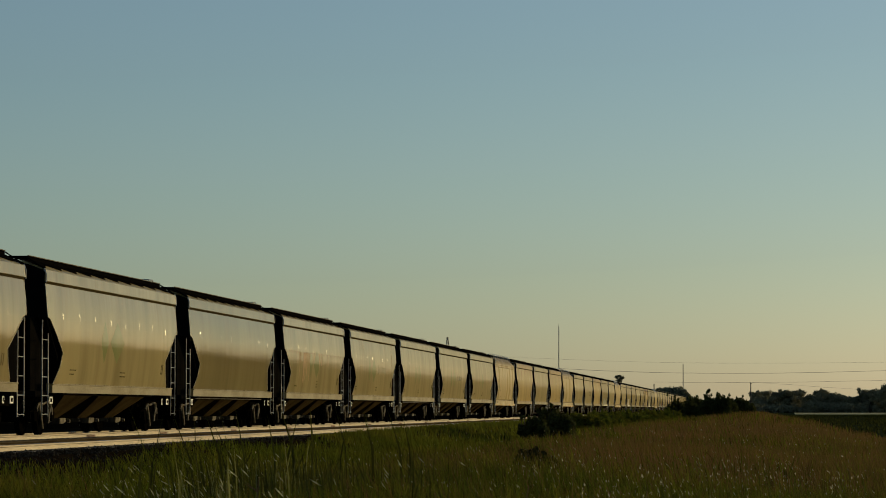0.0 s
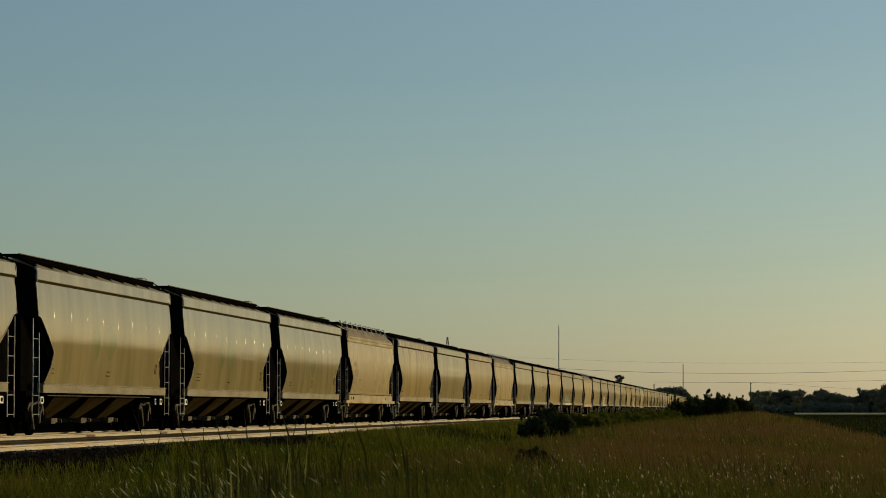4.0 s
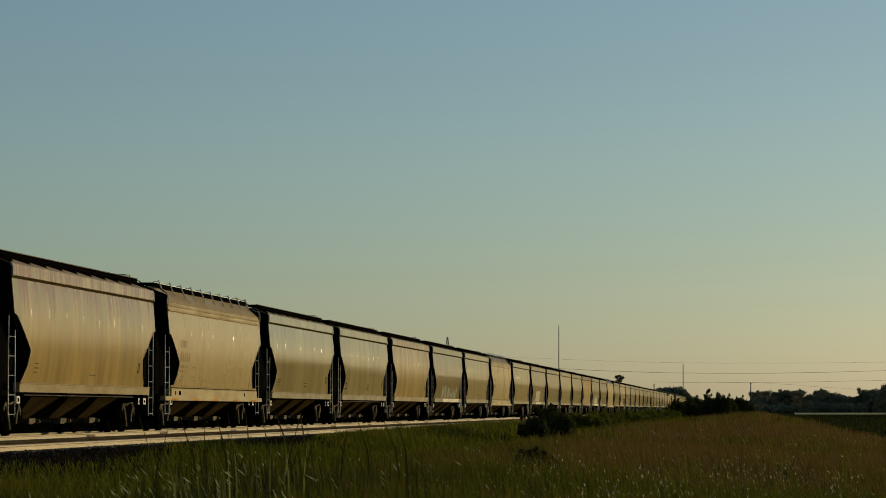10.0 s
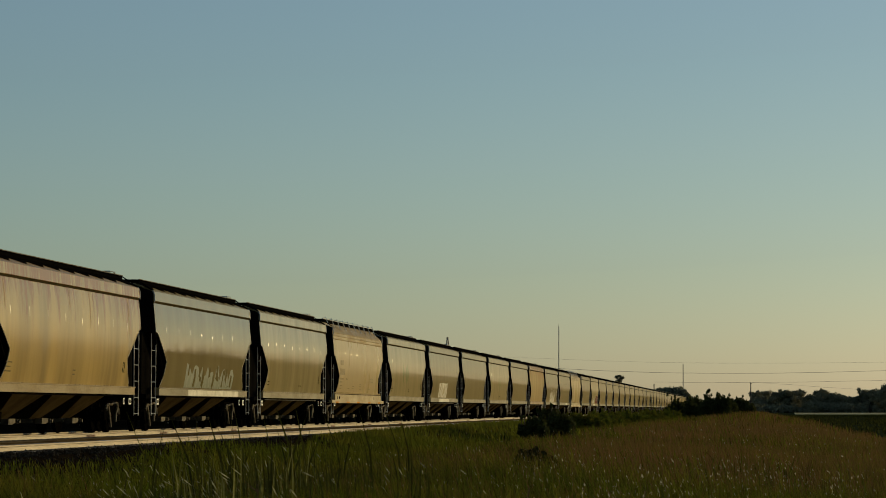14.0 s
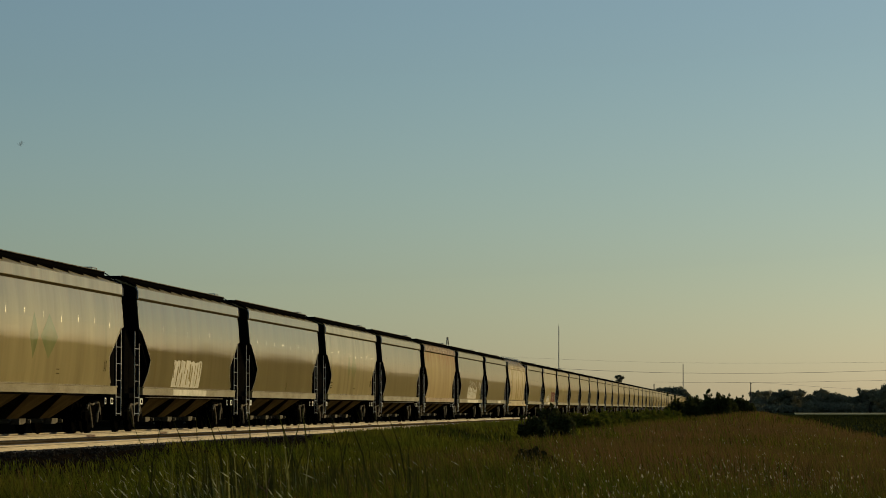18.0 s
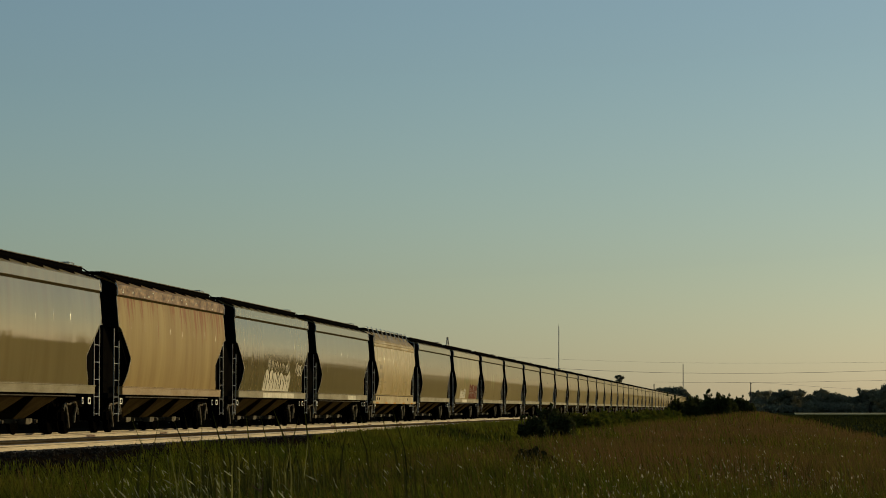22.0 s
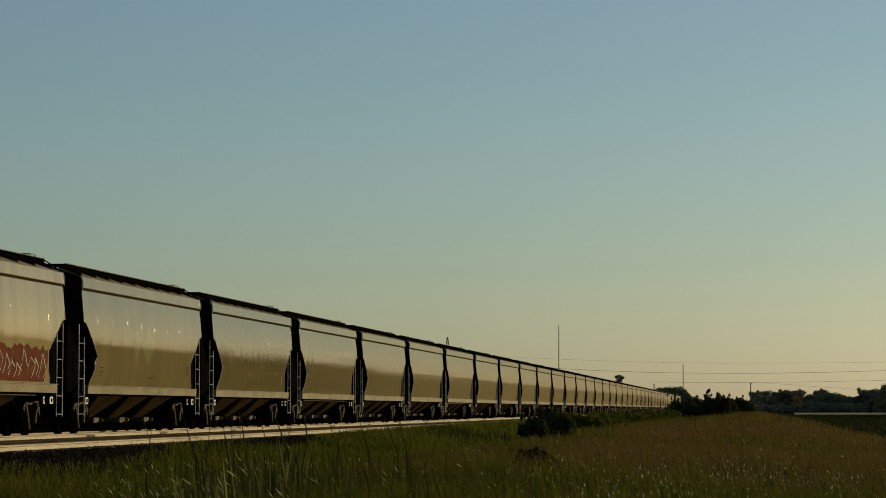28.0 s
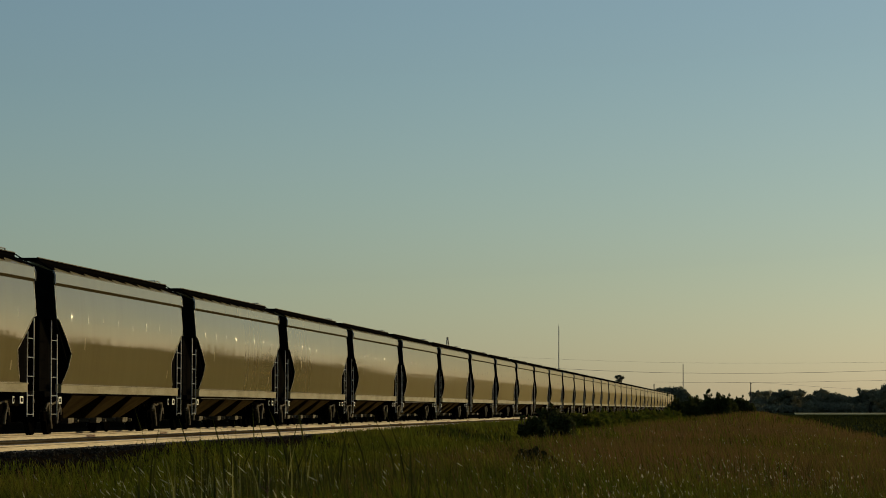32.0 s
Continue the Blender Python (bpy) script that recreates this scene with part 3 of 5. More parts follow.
def wagon(kind):
    """A covered hopper wagon; its origin lies on the track's centre at rail height. +x faces the meadow."""
    w = new("hopper_wagon")
    rail_type = kind == "railed"
    skin = TAN if rail_type else GLOSS
    for s in (1, -1):
        part("side_sheet", side_sheet(s), skin, w, smooth=False)
    for o in w.children:
        o.data.polygons.foreach_set("use_smooth", np.ones(len(o.data.polygons), bool))
        o.data.set_sharp_from_angle(angle=radians(35))
    for k, y in enumerate(SEAMS):
        part("weld_seam", weld_seam(y, k), BEAD["railed" if rail_type else "gloss"], w, smooth=True)
    # upper rim along the eaves
    for s in (1, -1):
        bm = bmesh.new()
        if rail_type:
            rim = [(1.40, 3.70), (1.560, 3.70), (1.575, 3.725), (1.572, 3.745), (1.546, 3.765), (1.541, 3.85), (1.556, 3.868), (1.552, 3.885), (1.530, 3.90),
                   (1.505, 3.985), (1.518, 4.002), (1.512, 4.02), (1.478, 4.04), (1.41, 4.125), (1.20, 3.9)]
        else:
            rim = [(1.38, 3.93), (1.555, 3.93), (1.564, 3.94), (1.542, 4.225), (1.495, 4.245), (1.25, 3.9)]
        prism(bm, [(s * x, z) for x, z in rim], "y", -HALF - 0.02, HALF + 0.02)
        rim_ob = part("eaves_rim", bm, SILL["TAN"] if rail_type else skin, w)
        rim_ob.data.polygons.foreach_set("use_smooth", np.ones(len(rim_ob.data.polygons), bool))
        rim_ob.data.set_sharp_from_angle(angle=radians(35))
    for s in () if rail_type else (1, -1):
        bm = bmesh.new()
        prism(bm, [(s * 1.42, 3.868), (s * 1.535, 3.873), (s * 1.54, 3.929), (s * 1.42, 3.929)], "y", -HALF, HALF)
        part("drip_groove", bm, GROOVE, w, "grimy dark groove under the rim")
    # roof plate
    bm = bmesh.new()
    crown = ([(-1.415, 4.0), (-1.415, 4.11), (-1.02, 4.465), (1.02, 4.465), (1.415, 4.11), (1.415, 4.0)] if rail_type else
             [(-1.50, 4.12), (-1.50, 4.24), (-1.03, 4.47), (1.03, 4.47), (1.50, 4.24), (1.50, 4.12)])
    prism(bm, crown, "y", -HALF + 0.02, HALF - 0.02)
    part("roof", bm, SILL["TAN"] if rail_type else skin, w)
    # hatches: a long trough cover in four lengths
    for k in range(4):
        y = -5.55 + 3.7 * k
        bm = bmesh.new()
        prism(bm, [(-0.36, 4.46), (-0.30, 4.56), (0.30, 4.56), (0.36, 4.46)], "y", y - 1.78, y + 1.78)
        for c in (-1.1, 0, 1.1):
            prism(bm, [(-0.38, 4.465), (-0.32, 4.585), (0.32, 4.585), (0.38, 4.465)], "y", y + c - 0.03, y + c + 0.03)
        part("hatch_cover", bm, ROOF_DARK, w, "dark hatch cover with clamps")
    # walkway on the roof
    bm = bmesh.new()
    for s in (1, -1):
        x0 = 0.56 if rail_type else 0.55
        box(bm, s * x0 if s > 0 else -x0 - 0.5, x0 + 0.5 if s > 0 else -x0, -HALF + 0.05, HALF - 0.05, 4.545, 4.585)
        xe = s * (x0 + 0.5)
        box(bm, min(xe, xe - s * 0.02), max(xe, xe - s * 0.02), -HALF + 0.05, HALF - 0.05, 4.435 if rail_type else 4.415, 4.60)
    for s in (1, -1):
        box(bm, -1.0, 1.0, s * (HALF - 0.25) - 0.2, s * (HALF - 0.25) + 0.2, 4.55, 4.592)
    part("roof_walkway", bm, ROOF_DARK, w, "dark grating walkway")
    for k in range(10):
        y = -7.3 + 14.6 * k / 9
        bm = bmesh.new()
        if rail_type:
            rod(bm, (1.30, y, 4.20), (1.11, y, 4.68), 0.021, 6)
            box(bm, 0.95, 1.11, y - 0.015, y + 0.015, 4.62, 4.645)
            part("walkway_post", bm, PLATE, w, "white walkway post")
        else:
            # flat dark teeth: shadow of the walkway supports shaped as thin plates
            lift = 4.246 + 0.004 * (k % 2)
            lo = [(x, yy, lift + (1.50 - x) * 0.4894) for x, yy in ((1.07, y - 1.45), (1.41, y - 0.05), (1.37, y + 0.04), (1.07, min(HALF - 0.03, y + 1.05)))]
            a = [bm.verts.new(p) for p in lo]
            b = [bm.verts.new((p[0], p[1], p[2] + 0.014)) for p in lo]
            bm.faces.new(a[::-1]), bm.faces.new(b)
            for c in range(4):
                bm.faces.new((a[c], a[(c + 1) % 4], b[(c + 1) % 4], b[c]))
            part("walkway_bracket", bm, ROOF_DARK, w)
    # brake-rigging hump and grab irons at the far roof corner
    bm = bmesh.new()
    for x in (0.4, 0.95):
        rod(bm, (x, HALF - 1.2, 4.58), (x, HALF - 1.2, 4.67), 0.018)
        rod(bm, (x, HALF - 0.6, 4.58), (x, HALF - 0.6, 4.67), 0.018)
        rod(bm, (x, HALF - 1.2, 4.67), (x, HALF - 0.6, 4.67), 0.018)
    rod(bm, (0.4, HALF - 1.2, 4.67), (0.95, HALF - 1.2, 4.67), 0.018)
    part("roof_grab_iron", bm, LADDER, w, "bent steel grab iron")
    # ends: upright upper wall, slope sheet under it, corner gussets; shade put into their black
    for s in (1, -1):
        bm = bmesh.new()
        pts = [(x, z) for z, x in ((3.0, side_x(3.0) - 0.02), (3.4, side_x(3.4) - 0.02), (3.9, side_x(3.9) - 0.02), (4.21, 1.52), (4.46, 0.8))]
        pts = pts + [(-x, z) for x, z in pts[::-1]]
        prism(bm, pts, "y", s * HALF - 0.04, s * HALF + 0.012)
        ya, yb = s * (HALF - 0.01), s * 5.2
        a = [bm.verts.new((x, ya, 3.0)) for x in (-1.55, 1.55)] + [bm.verts.new((x, yb, 1.1)) for x in (1.44, -1.44)]
        b = [bm.verts.new((v.co.x, v.co.y - s * 0.06, v.co.z)) for v in a]
        bm.faces.new(a), bm.faces.new(b[::-1])
        for i in range(4):
            bm.faces.new((a[i], a[(i + 1) % 4], b[(i + 1) % 4], b[i]))
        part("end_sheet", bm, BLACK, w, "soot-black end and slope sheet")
        # the plates reach inward so the open corner fills with painted shade
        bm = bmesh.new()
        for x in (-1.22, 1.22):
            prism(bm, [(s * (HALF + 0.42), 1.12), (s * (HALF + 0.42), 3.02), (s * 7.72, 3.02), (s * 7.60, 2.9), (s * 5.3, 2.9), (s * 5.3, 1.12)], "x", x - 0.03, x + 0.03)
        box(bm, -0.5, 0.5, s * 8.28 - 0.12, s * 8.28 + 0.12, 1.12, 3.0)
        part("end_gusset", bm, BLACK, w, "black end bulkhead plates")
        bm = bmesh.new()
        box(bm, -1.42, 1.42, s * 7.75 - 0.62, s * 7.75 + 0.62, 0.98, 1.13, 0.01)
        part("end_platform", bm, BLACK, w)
        if not rail_type:
            for x in (1, -1):
                bm = bmesh.new()
                ends = [(x * q, s * yy, 4.254 + (1.50 - q) * 0.4894) for q, yy in ((1.04, HALF - 1.35), (1.49, HALF - 0.10), (1.49, HALF + 0.02), (1.04, HALF + 0.02))]
                a = [bm.verts.new(p) for p in ends]
                b = [bm.verts.new((p[0], p[1], p[2] + 0.02)) for p in ends]
                bm.faces.new(a[::-1]), bm.faces.new(b)
                for c in range(4):
                    bm.faces.new((a[c], a[(c + 1) % 4], b[(c + 1) % 4], b[c]))
                part("end_crossover", bm, ROOF_DARK, w, "dark grating step at the roof's end")
        for x in (1, -1):
            y0, y1 = s * (HALF - 0.42), s * (HALF + 0.18)
            part("ladder", ladder(min(y0, y1), max(y0, y1), x * 1.50, 0.48, 2.95, 5, y1), LADDER, w, "pale steel ladder")
        for x in (-1, 1):
            bm = bmesh.new()
            ya = s * (HALF + 0.06)
            rod(bm, (x * 1.56, ya, 3.90), (x * 1.56, ya, 4.12), 0.018)
            rod(bm, (x * 1.56, ya, 4.12), (x * 1.50, ya, 4.26), 0.018)
            rod(bm, (x * 1.50, ya, 4.20), (x * 1.50, ya - s * 0.08, 4.20), 0.014)
            part("end_handrail", bm, LADDER, w, "bent steel end handrail")
            bm = bmesh.new()
            rod(bm, (x * 1.50, ya, 4.26), (x * 1.02, ya, 4.57), 0.018)
            part("roof_handrail", bm, ROOF_DARK, w)
        bm = bmesh.new()
        box(bm, -0.14, 0.14, min(s * 8.1, s * 8.62), max(s * 8.1, s * 8.62), 0.72, 0.98, 0.02)
        prism(bm, [(-0.16, 0.70), (0.18, 0.70), (0.18, 1.0), (-0.16, 1.0)], "y", s * 8.60, s * 8.828)
        rod(bm, (0.3, s * 8.3, 0.85), (0.34, s * 8.8, 0.50), 0.03)
        part("coupler", bm, TRUCK, w)
    # edges of the plates, their sunlit rim put into a pale colour, and of the walkway
    for s in (1, -1):
        for e in (1, -1):
            bm = bmesh.new()
            line = [(side_x(z) + 0.004, end_y(z), z) for z in (1.40, 1.75, 2.13, 2.50, 2.97)] + [(side_x(3.01) + 0.004, HALF + 0.014, 3.01), (side_x(3.88) + 0.004, HALF + 0.014, 3.88)]
            rings = []
            for x, y, z in line:
                rings.append([bm.verts.new((s * (x + dx), e * (y + dy), z)) for dx, dy in ((-0.012, -0.012), (0.008, -0.010), (0.008, 0.012), (-0.012, 0.012))])
            for p, q in zip(rings, rings[1:]):
                for c in range(4):
                    bm.faces.new((p[c], p[(c + 1) % 4], q[(c + 1) % 4], q[c]))
            bm.faces.new(rings[0][::-1]), bm.faces.new(rings[-1])
            part("plate_edge", bm, PLATE_EDGE, w, "pale worn edge of the side plate")
        bm = bmesh.new()
        xe = s * (1.065 if rail_type else 1.055)
        box(bm, min(xe, xe + s * 0.012), max(xe, xe + s * 0.012), -HALF + 0.05, HALF - 0.05, 4.585, 4.606)
        part("walkway_edge", bm, PLATE if rail_type else PLATE_DUSTY, w, "thin bare steel edge of the walkway")
    # sills
    for s in (1, -1):
        bm = bmesh.new()
        if rail_type:
            prism(bm, [(s * 1.30, 1.02), (s * 1.56, 1.02), (s * 1.56, 1.30), (s * 1.53, 1.36), (s * 1.55, 1.42), (s * 1.48, 1.42), (s * 1.30, 1.10)], "y", -7.35, 7.35)
            box(bm, min(s * 1.34, s * 1.575), max(s * 1.34, s * 1.575), -8.3, 8.3, 0.94, 1.07)
        else:
            prism(bm, [(s * 1.30, 1.09), (s * 1.57, 1.09), (s * 1.57, 1.29), (s * 1.60, 1.295), (s * 1.60, 1.32), (s * 1.40, 1.33), (s * 1.40, 1.14)], "y", -7.25, 7.25)
        part("side_sill", bm, SILL["TAN" if rail_type else "GLOSS"], w, "pale flat side sill")
    bm = bmesh.new()
    box(bm, -0.2, 0.2, -8.2, 8.2, 0.74, 1.1)
    box(bm, -1.36, 1.36, -5.4, 5.4, 1.04, 1.12)
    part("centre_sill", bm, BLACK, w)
    for y in (-3.25, 0.0, 3.25):
        hopper(w, y, HOPPER)
    for y in (-6.35, 6.35):
        truck(w, y)
    # route plates at the sill's ends
    for y in (-7.1, 6.2, 6.95):
        bm = bmesh.new()
        half = 0.075 if y == 6.2 else 0.15
        box(bm, 1.485, 1.50, y - half, y + half, 0.81, 0.99)
        p = part("placard", bm, PLATE, w, "small white placard")
        bm = bmesh.new()
        box(bm, 1.50, 1.506, y - half * 0.5, y + half * 0.5, 0.85, 0.95)
        part("placard_mark", bm, BLACK, p)
    if rail_type:
        bm = bmesh.new()
        rod(bm, (1.53, HALF + 0.12, 2.9), (1.53, HALF + 0.12, 4.22), 0.022)
        rod(bm, (1.53, HALF + 0.12, 4.22), (1.25, HALF + 0.02, 4.30), 0.022)
        part("corner_pole", bm, LADDER, w, "tall pale corner grab pole")
        for y in (-6.9, -3.6, -0.4, 3.2, 6.6):
            bm = bmesh.new()
            box(bm, 1.575, 1.58, y - 0.42, y + 0.42, 0.945, 1.005)
            part("reflector_tape", bm, AMBER, w, "amber reflective tape")
        bm = bmesh.new()
        box(bm, 1.545, 1.566, -7.35, 7.35, 1.325, 1.35)
        part("sill_seam", bm, GROOVE, w, "dark seam along the top of the sill")
        for y, wide in ((-6.1, 0.30), (4.9, 0.16), (-6.75, 0.12)):
            bm = bmesh.new()
            box(bm, 1.56, 1.566, y - wide / 2, y + wide / 2, 1.11, 1.24)
            part("sill_mark", bm, BLACK, w, "small black painted mark")
    return w


def stencils(w, rail_type, seed):
    """Stencilled data: short bars low on the plate."""
    r = random.Random(seed)
    bm = bmesh.new()
    rows = [(-6.1, 2.62, 0.95, 0.22), (-6.2, 2.18, 1.6, 0.28), (-6.2, 1.98, 1.3, 0.07), (-6.1, 1.84, 0.9, 0.06), (-4.3, 1.98, 0.8, 0.06), (3.6, 2.05, 1.0, 0.05), (3.7, 1.93, 0.8, 0.05)] if rail_type else [(5.75, 1.72, 0.32, 0.30)]
    for y, z, lw, h in rows:
        k = 5 if lw > 0.5 else 2
        for c in range(k):
            mark(bm, y + lw * c / k, y + lw * c / k + lw / k * 0.6, z, z + h)
    for c in range(5) if rail_type else (0, 3):
        y = -5.9 + 2.1 * c + r.uniform(-0.8, 0.8)
        lw = r.uniform(0.3, 0.8)
        for q in range(r.randint(1, 3)):
            mark(bm, y, y + lw * r.uniform(0.7, 1.0), 1.58 + 0.11 * q, 1.61 + 0.11 * q)
    part("stencil_lettering", bm, STENCIL_DARK if rail_type else STENCIL, w, "faded dark stencil lines")["kind"] = "stuff"


def data_plate(w):
    """A small pale plate fixed low on the side of the newer wagons."""
    bm = bmesh.new()
    mark(bm, -4.92, -4.80, 2.26, 2.58, lift=0.006)
    part("data_plate", bm, CREAM_FADED, w, "small pale plate")
    bm = bmesh.new()
    mark(bm, 5.72, 5.84, 1.62, 1.86, lift=0.006)
    part("data_plate", bm, CREAM_FADED, w, "small pale plate")


def brake_pipe(w):
    bm = bmesh.new()
    rod(bm, (1.5, -6.6, 1.02), (1.5, 5.4, 1.02), 0.016, 6)
    part("brake_pipe", bm, PLATE_DUSTY, w, "dusty pipe under the sill")


def mark(bm, y0, y1, z0, z1, slant=0.0, lift=0.004):
    """A thin painted patch that follows the plate's curve."""
    n = max(1, int((z1 - z0) / 0.15))
    rows = []
    for k in range(n + 1):
        z = z0 + (z1 - z0) * k / n
        o = slant * (z - z0)
        rows.append([bm.verts.new((side_x(z) + lift, y + o, z)) for y in (y0, y1)])
    for a, b in zip(rows, rows[1:]):
        bm.faces.new((a[0], a[1], b[1], b[0]))


def stroke(bm, pts, width, lift=0.005):
    """A sprayed line through (y, z) points, in short pieces that follow the plate's curve."""
    fine = []
    for (y0, z0), (y1, z1) in zip(pts, pts[1:]):
        n = max(1, int(math.hypot(y1 - y0, z1 - z0) / 0.07))
        fine += [(y0 + (y1 - y0) * k / n, z0 + (z1 - z0) * k / n) for k in range(n)]
    fine.append(pts[-1])
    rows = []
    for k, (y, z) in enumerate(fine):
        a, b = fine[max(0, k - 1)], fine[min(len(fine) - 1, k + 1)]
        d = Vector((b[0] - a[0], b[1] - a[1]))
        n = Vector((-d.y, d.x)).normalized() * width / 2 if d.length > 1e-5 else Vector((0, width / 2))
        rows.append([bm.verts.new((side_x(z + e * n.y) + lift, y + e * n.x, z + e * n.y)) for e in (1, -1)])
    for p, q in zip(rows, rows[1:]):
        bm.faces.new((p[0], p[1], q[1], q[0]))


def scribble(parent, y0, z0, wide, high, count, mat, seed, width=0.07, label="", slant=0.15, spikes=0):
    """A sprayed scrawl of loops, hooks and slashes that spells nothing."""
    r = random.Random(seed)
    bm = bmesh.new()
    for k in range(count):
        c = y0 + wide * (k + 0.5) / count
        a = wide / count * r.uniform(0.40, 0.62)
        h = high * r.uniform(0.8, 1.1)
        turn0, turn = r.uniform(0, 6.28), r.uniform(4.2, 6.6)
        pts = []
        for q in range(15):
            t = turn0 + turn * q / 14
            f = 0.5 + 0.5 * math.sin(t)
            pts.append((c + a * math.cos(t) * (1 + 0.2 * math.sin(2 * t + k)) + slant * h * f, z0 + h * f))
        stroke(bm, pts, width * r.uniform(0.8, 1.2))
        if r.random() < 0.7:
            f = r.uniform(0.2, 0.5)
            stroke(bm, [(c - a * 0.3, z0 + h * f), (c + a * r.uniform(-0.2, 0.6) + slant * h, z0 + h * (f + 0.45))], width)
    for k in range(spikes):
        y = y0 + wide * r.random()
        z = z0 + high * r.uniform(0.85, 1.05)
        stroke(bm, [(y, z), (y + r.uniform(-0.2, 0.25), z + high * r.uniform(0.15, 0.45))], width * 0.6)
    part("graffiti", bm, mat, parent, label or "sprayed scrawl that cannot be read")


def slashes(parent, y0, z0, wide, high, count, mat, seed, width=0.06, label="", slant=0.3):
    """A sprayed zigzag of bent upright strokes that spells nothing."""
    r = random.Random(seed)
    bm = bmesh.new()
    for k in range(count):
        y = y0 + wide * (k + r.uniform(0.2, 0.8)) / count
        h, base = high * r.uniform(0.45, 1.0), z0 + high * r.uniform(0.0, 0.12)
        step = wide / count * r.uniform(0.5, 1.1)
        pts = [(y, base), (y + slant * h * 0.5 + step * r.uniform(-0.3, 0.3), base + h * 0.5), (y + slant * h, base + h)]
        pts.append((y + slant * h * 0.7 + step, base + h * r.uniform(0.3, 0.75)))
        if r.random() < 0.5:
            pts.append((y + step * 0.9, base + h * r.uniform(0.0, 0.25)))
        stroke(bm, pts, width * r.uniform(0.7, 1.3))
    part("graffiti", bm, mat, parent, label or "sprayed scrawl that cannot be read")


def tag_block(parent, y0, y1, z0, z1, mat, seed, ink, label, cols=22, jag=0.35, lines=9, ink_width=0.05):
    """A sprayed block with a ragged top and dark scrawl over it; nothing on it can be read."""
    r = random.Random(seed)
    bm = bmesh.new()
    tops = [z0 + (z1 - z0) * (1 - jag * r.random()) for k in range(cols + 1)]
    lean = 0.18 * (z1 - z0)
    n = 5
    for k in range(cols):
        ya, yb = y0 + (y1 - y0) * k / cols, y0 + (y1 - y0) * (k + 1) / cols
        for i in range(n):
            q = []
            for y, t, f in ((ya, tops[k], i / n), (yb, tops[k + 1], i / n), (yb, tops[k + 1], (i + 1) / n), (ya, tops[k], (i + 1) / n)):
                z = z0 + (t - z0) * f
                q.append(bm.verts.new((side_x(z) + 0.004, y + lean * f, z)))
            bm.faces.new(q)
    bmesh.ops.remove_doubles(bm, verts=bm.verts, dist=0.0005)
    g = part("graffiti", bm, mat, parent, label)
    bm = bmesh.new()
    pitch = (y1 - y0) / lines
    for k in range(lines):
        # an upright slit with a kink, now and then a short one beside it
        y = y0 + pitch * (k + r.uniform(0.25, 0.75))
        f0, f1 = (r.uniform(0.02, 0.10), r.uniform(0.5, 0.86)) if k % 2 else (r.uniform(0.28, 0.5), r.uniform(0.8, 0.97))
        jog = pitch * r.uniform(-0.12, 0.12)
        pts = [(y + lean * f0, z0 + (z1 - z0) * f0), (y + jog + lean * (f0 + f1) / 2, z0 + (z1 - z0) * (f0 + f1) / 2), (y + lean * f1, z0 + (z1 - z0) * f1)]
        stroke(bm, pts, ink_width * r.uniform(0.7, 1.3), 0.008)
        if r.random() < 0.2:
            f = r.uniform(0.1, 0.6)
            yy = y + pitch * 0.3
            stroke(bm, [(yy + lean * f, z0 + (z1 - z0) * f), (yy + lean * (f + 0.2), z0 + (z1 - z0) * (f + 0.2))], ink_width * 1.2, 0.008)
    part("scrawl", bm, ink, g, "scrawled strokes that cannot be read")["kind"] = "stuff"


def sill_patch(parent, y0, y1, mat):
    bm = bmesh.new()
    box(bm, 1.57, 1.576, y0, y1, 1.10, 1.285)
    part("sprayed_sill", bm, mat, parent, "sprayed stretch of the sill")


def diamond(parent, y, letters=False):
    """Faded twin-diamond emblem."""
    bm = bmesh.new()
    for c, hw in ((y - 1.05, 0.42), (y + 0.45, 0.85)):
        rows = []
        for k in range(13):
            z = 1.95 + 1.15 * k / 12
            h = hw * (1 - abs(k - 6) / 6) + 0.01
            rows.append([bm.verts.new((side_x(z) + 0.002, c - h, z)), bm.verts.new((side_x(z) + 0.002, c + h, z))])
        for p, q in zip(rows, rows[1:]):
            bm.faces.new((p[0], p[1], q[1], q[0]))
    part("emblem", bm, GREENLOGO, parent, "faded green double diamond emblem")
    if not letters:
        return
    bm = bmesh.new()
    for k in range(7):
        mark(bm, y + 1.9 + 0.42 * k, y + 1.9 + 0.42 * k + 0.26, 2.42 if k else 2.36, 2.70 if k else 2.8)
    part("faded_lettering", bm, CREAM_FADED, parent, "faded pale lettering that cannot be read")


CREAM_FADED = paint("faded_pale_lettering_paint", (0.42, 0.345, 0.165), (0.36, 0.28, 0.13), 0.2)


def streaks(parent, seed, top, count, lo=0.3, hi=1.4, mat=None):
    """Thin rust runs down the plate."""
    r = random.Random(seed)
    bm = bmesh.new()
    for k in range(count):
        y = r.uniform(-7.2, 7.2)
        h = r.uniform(lo, hi)
        mark(bm, y, y + r.uniform(0.015, 0.07), top - h, top, lift=0.0035)
    part("rust_staining", bm, mat or RUSTMARK, parent, "rust runs down the plate")["kind"] = "stuff"


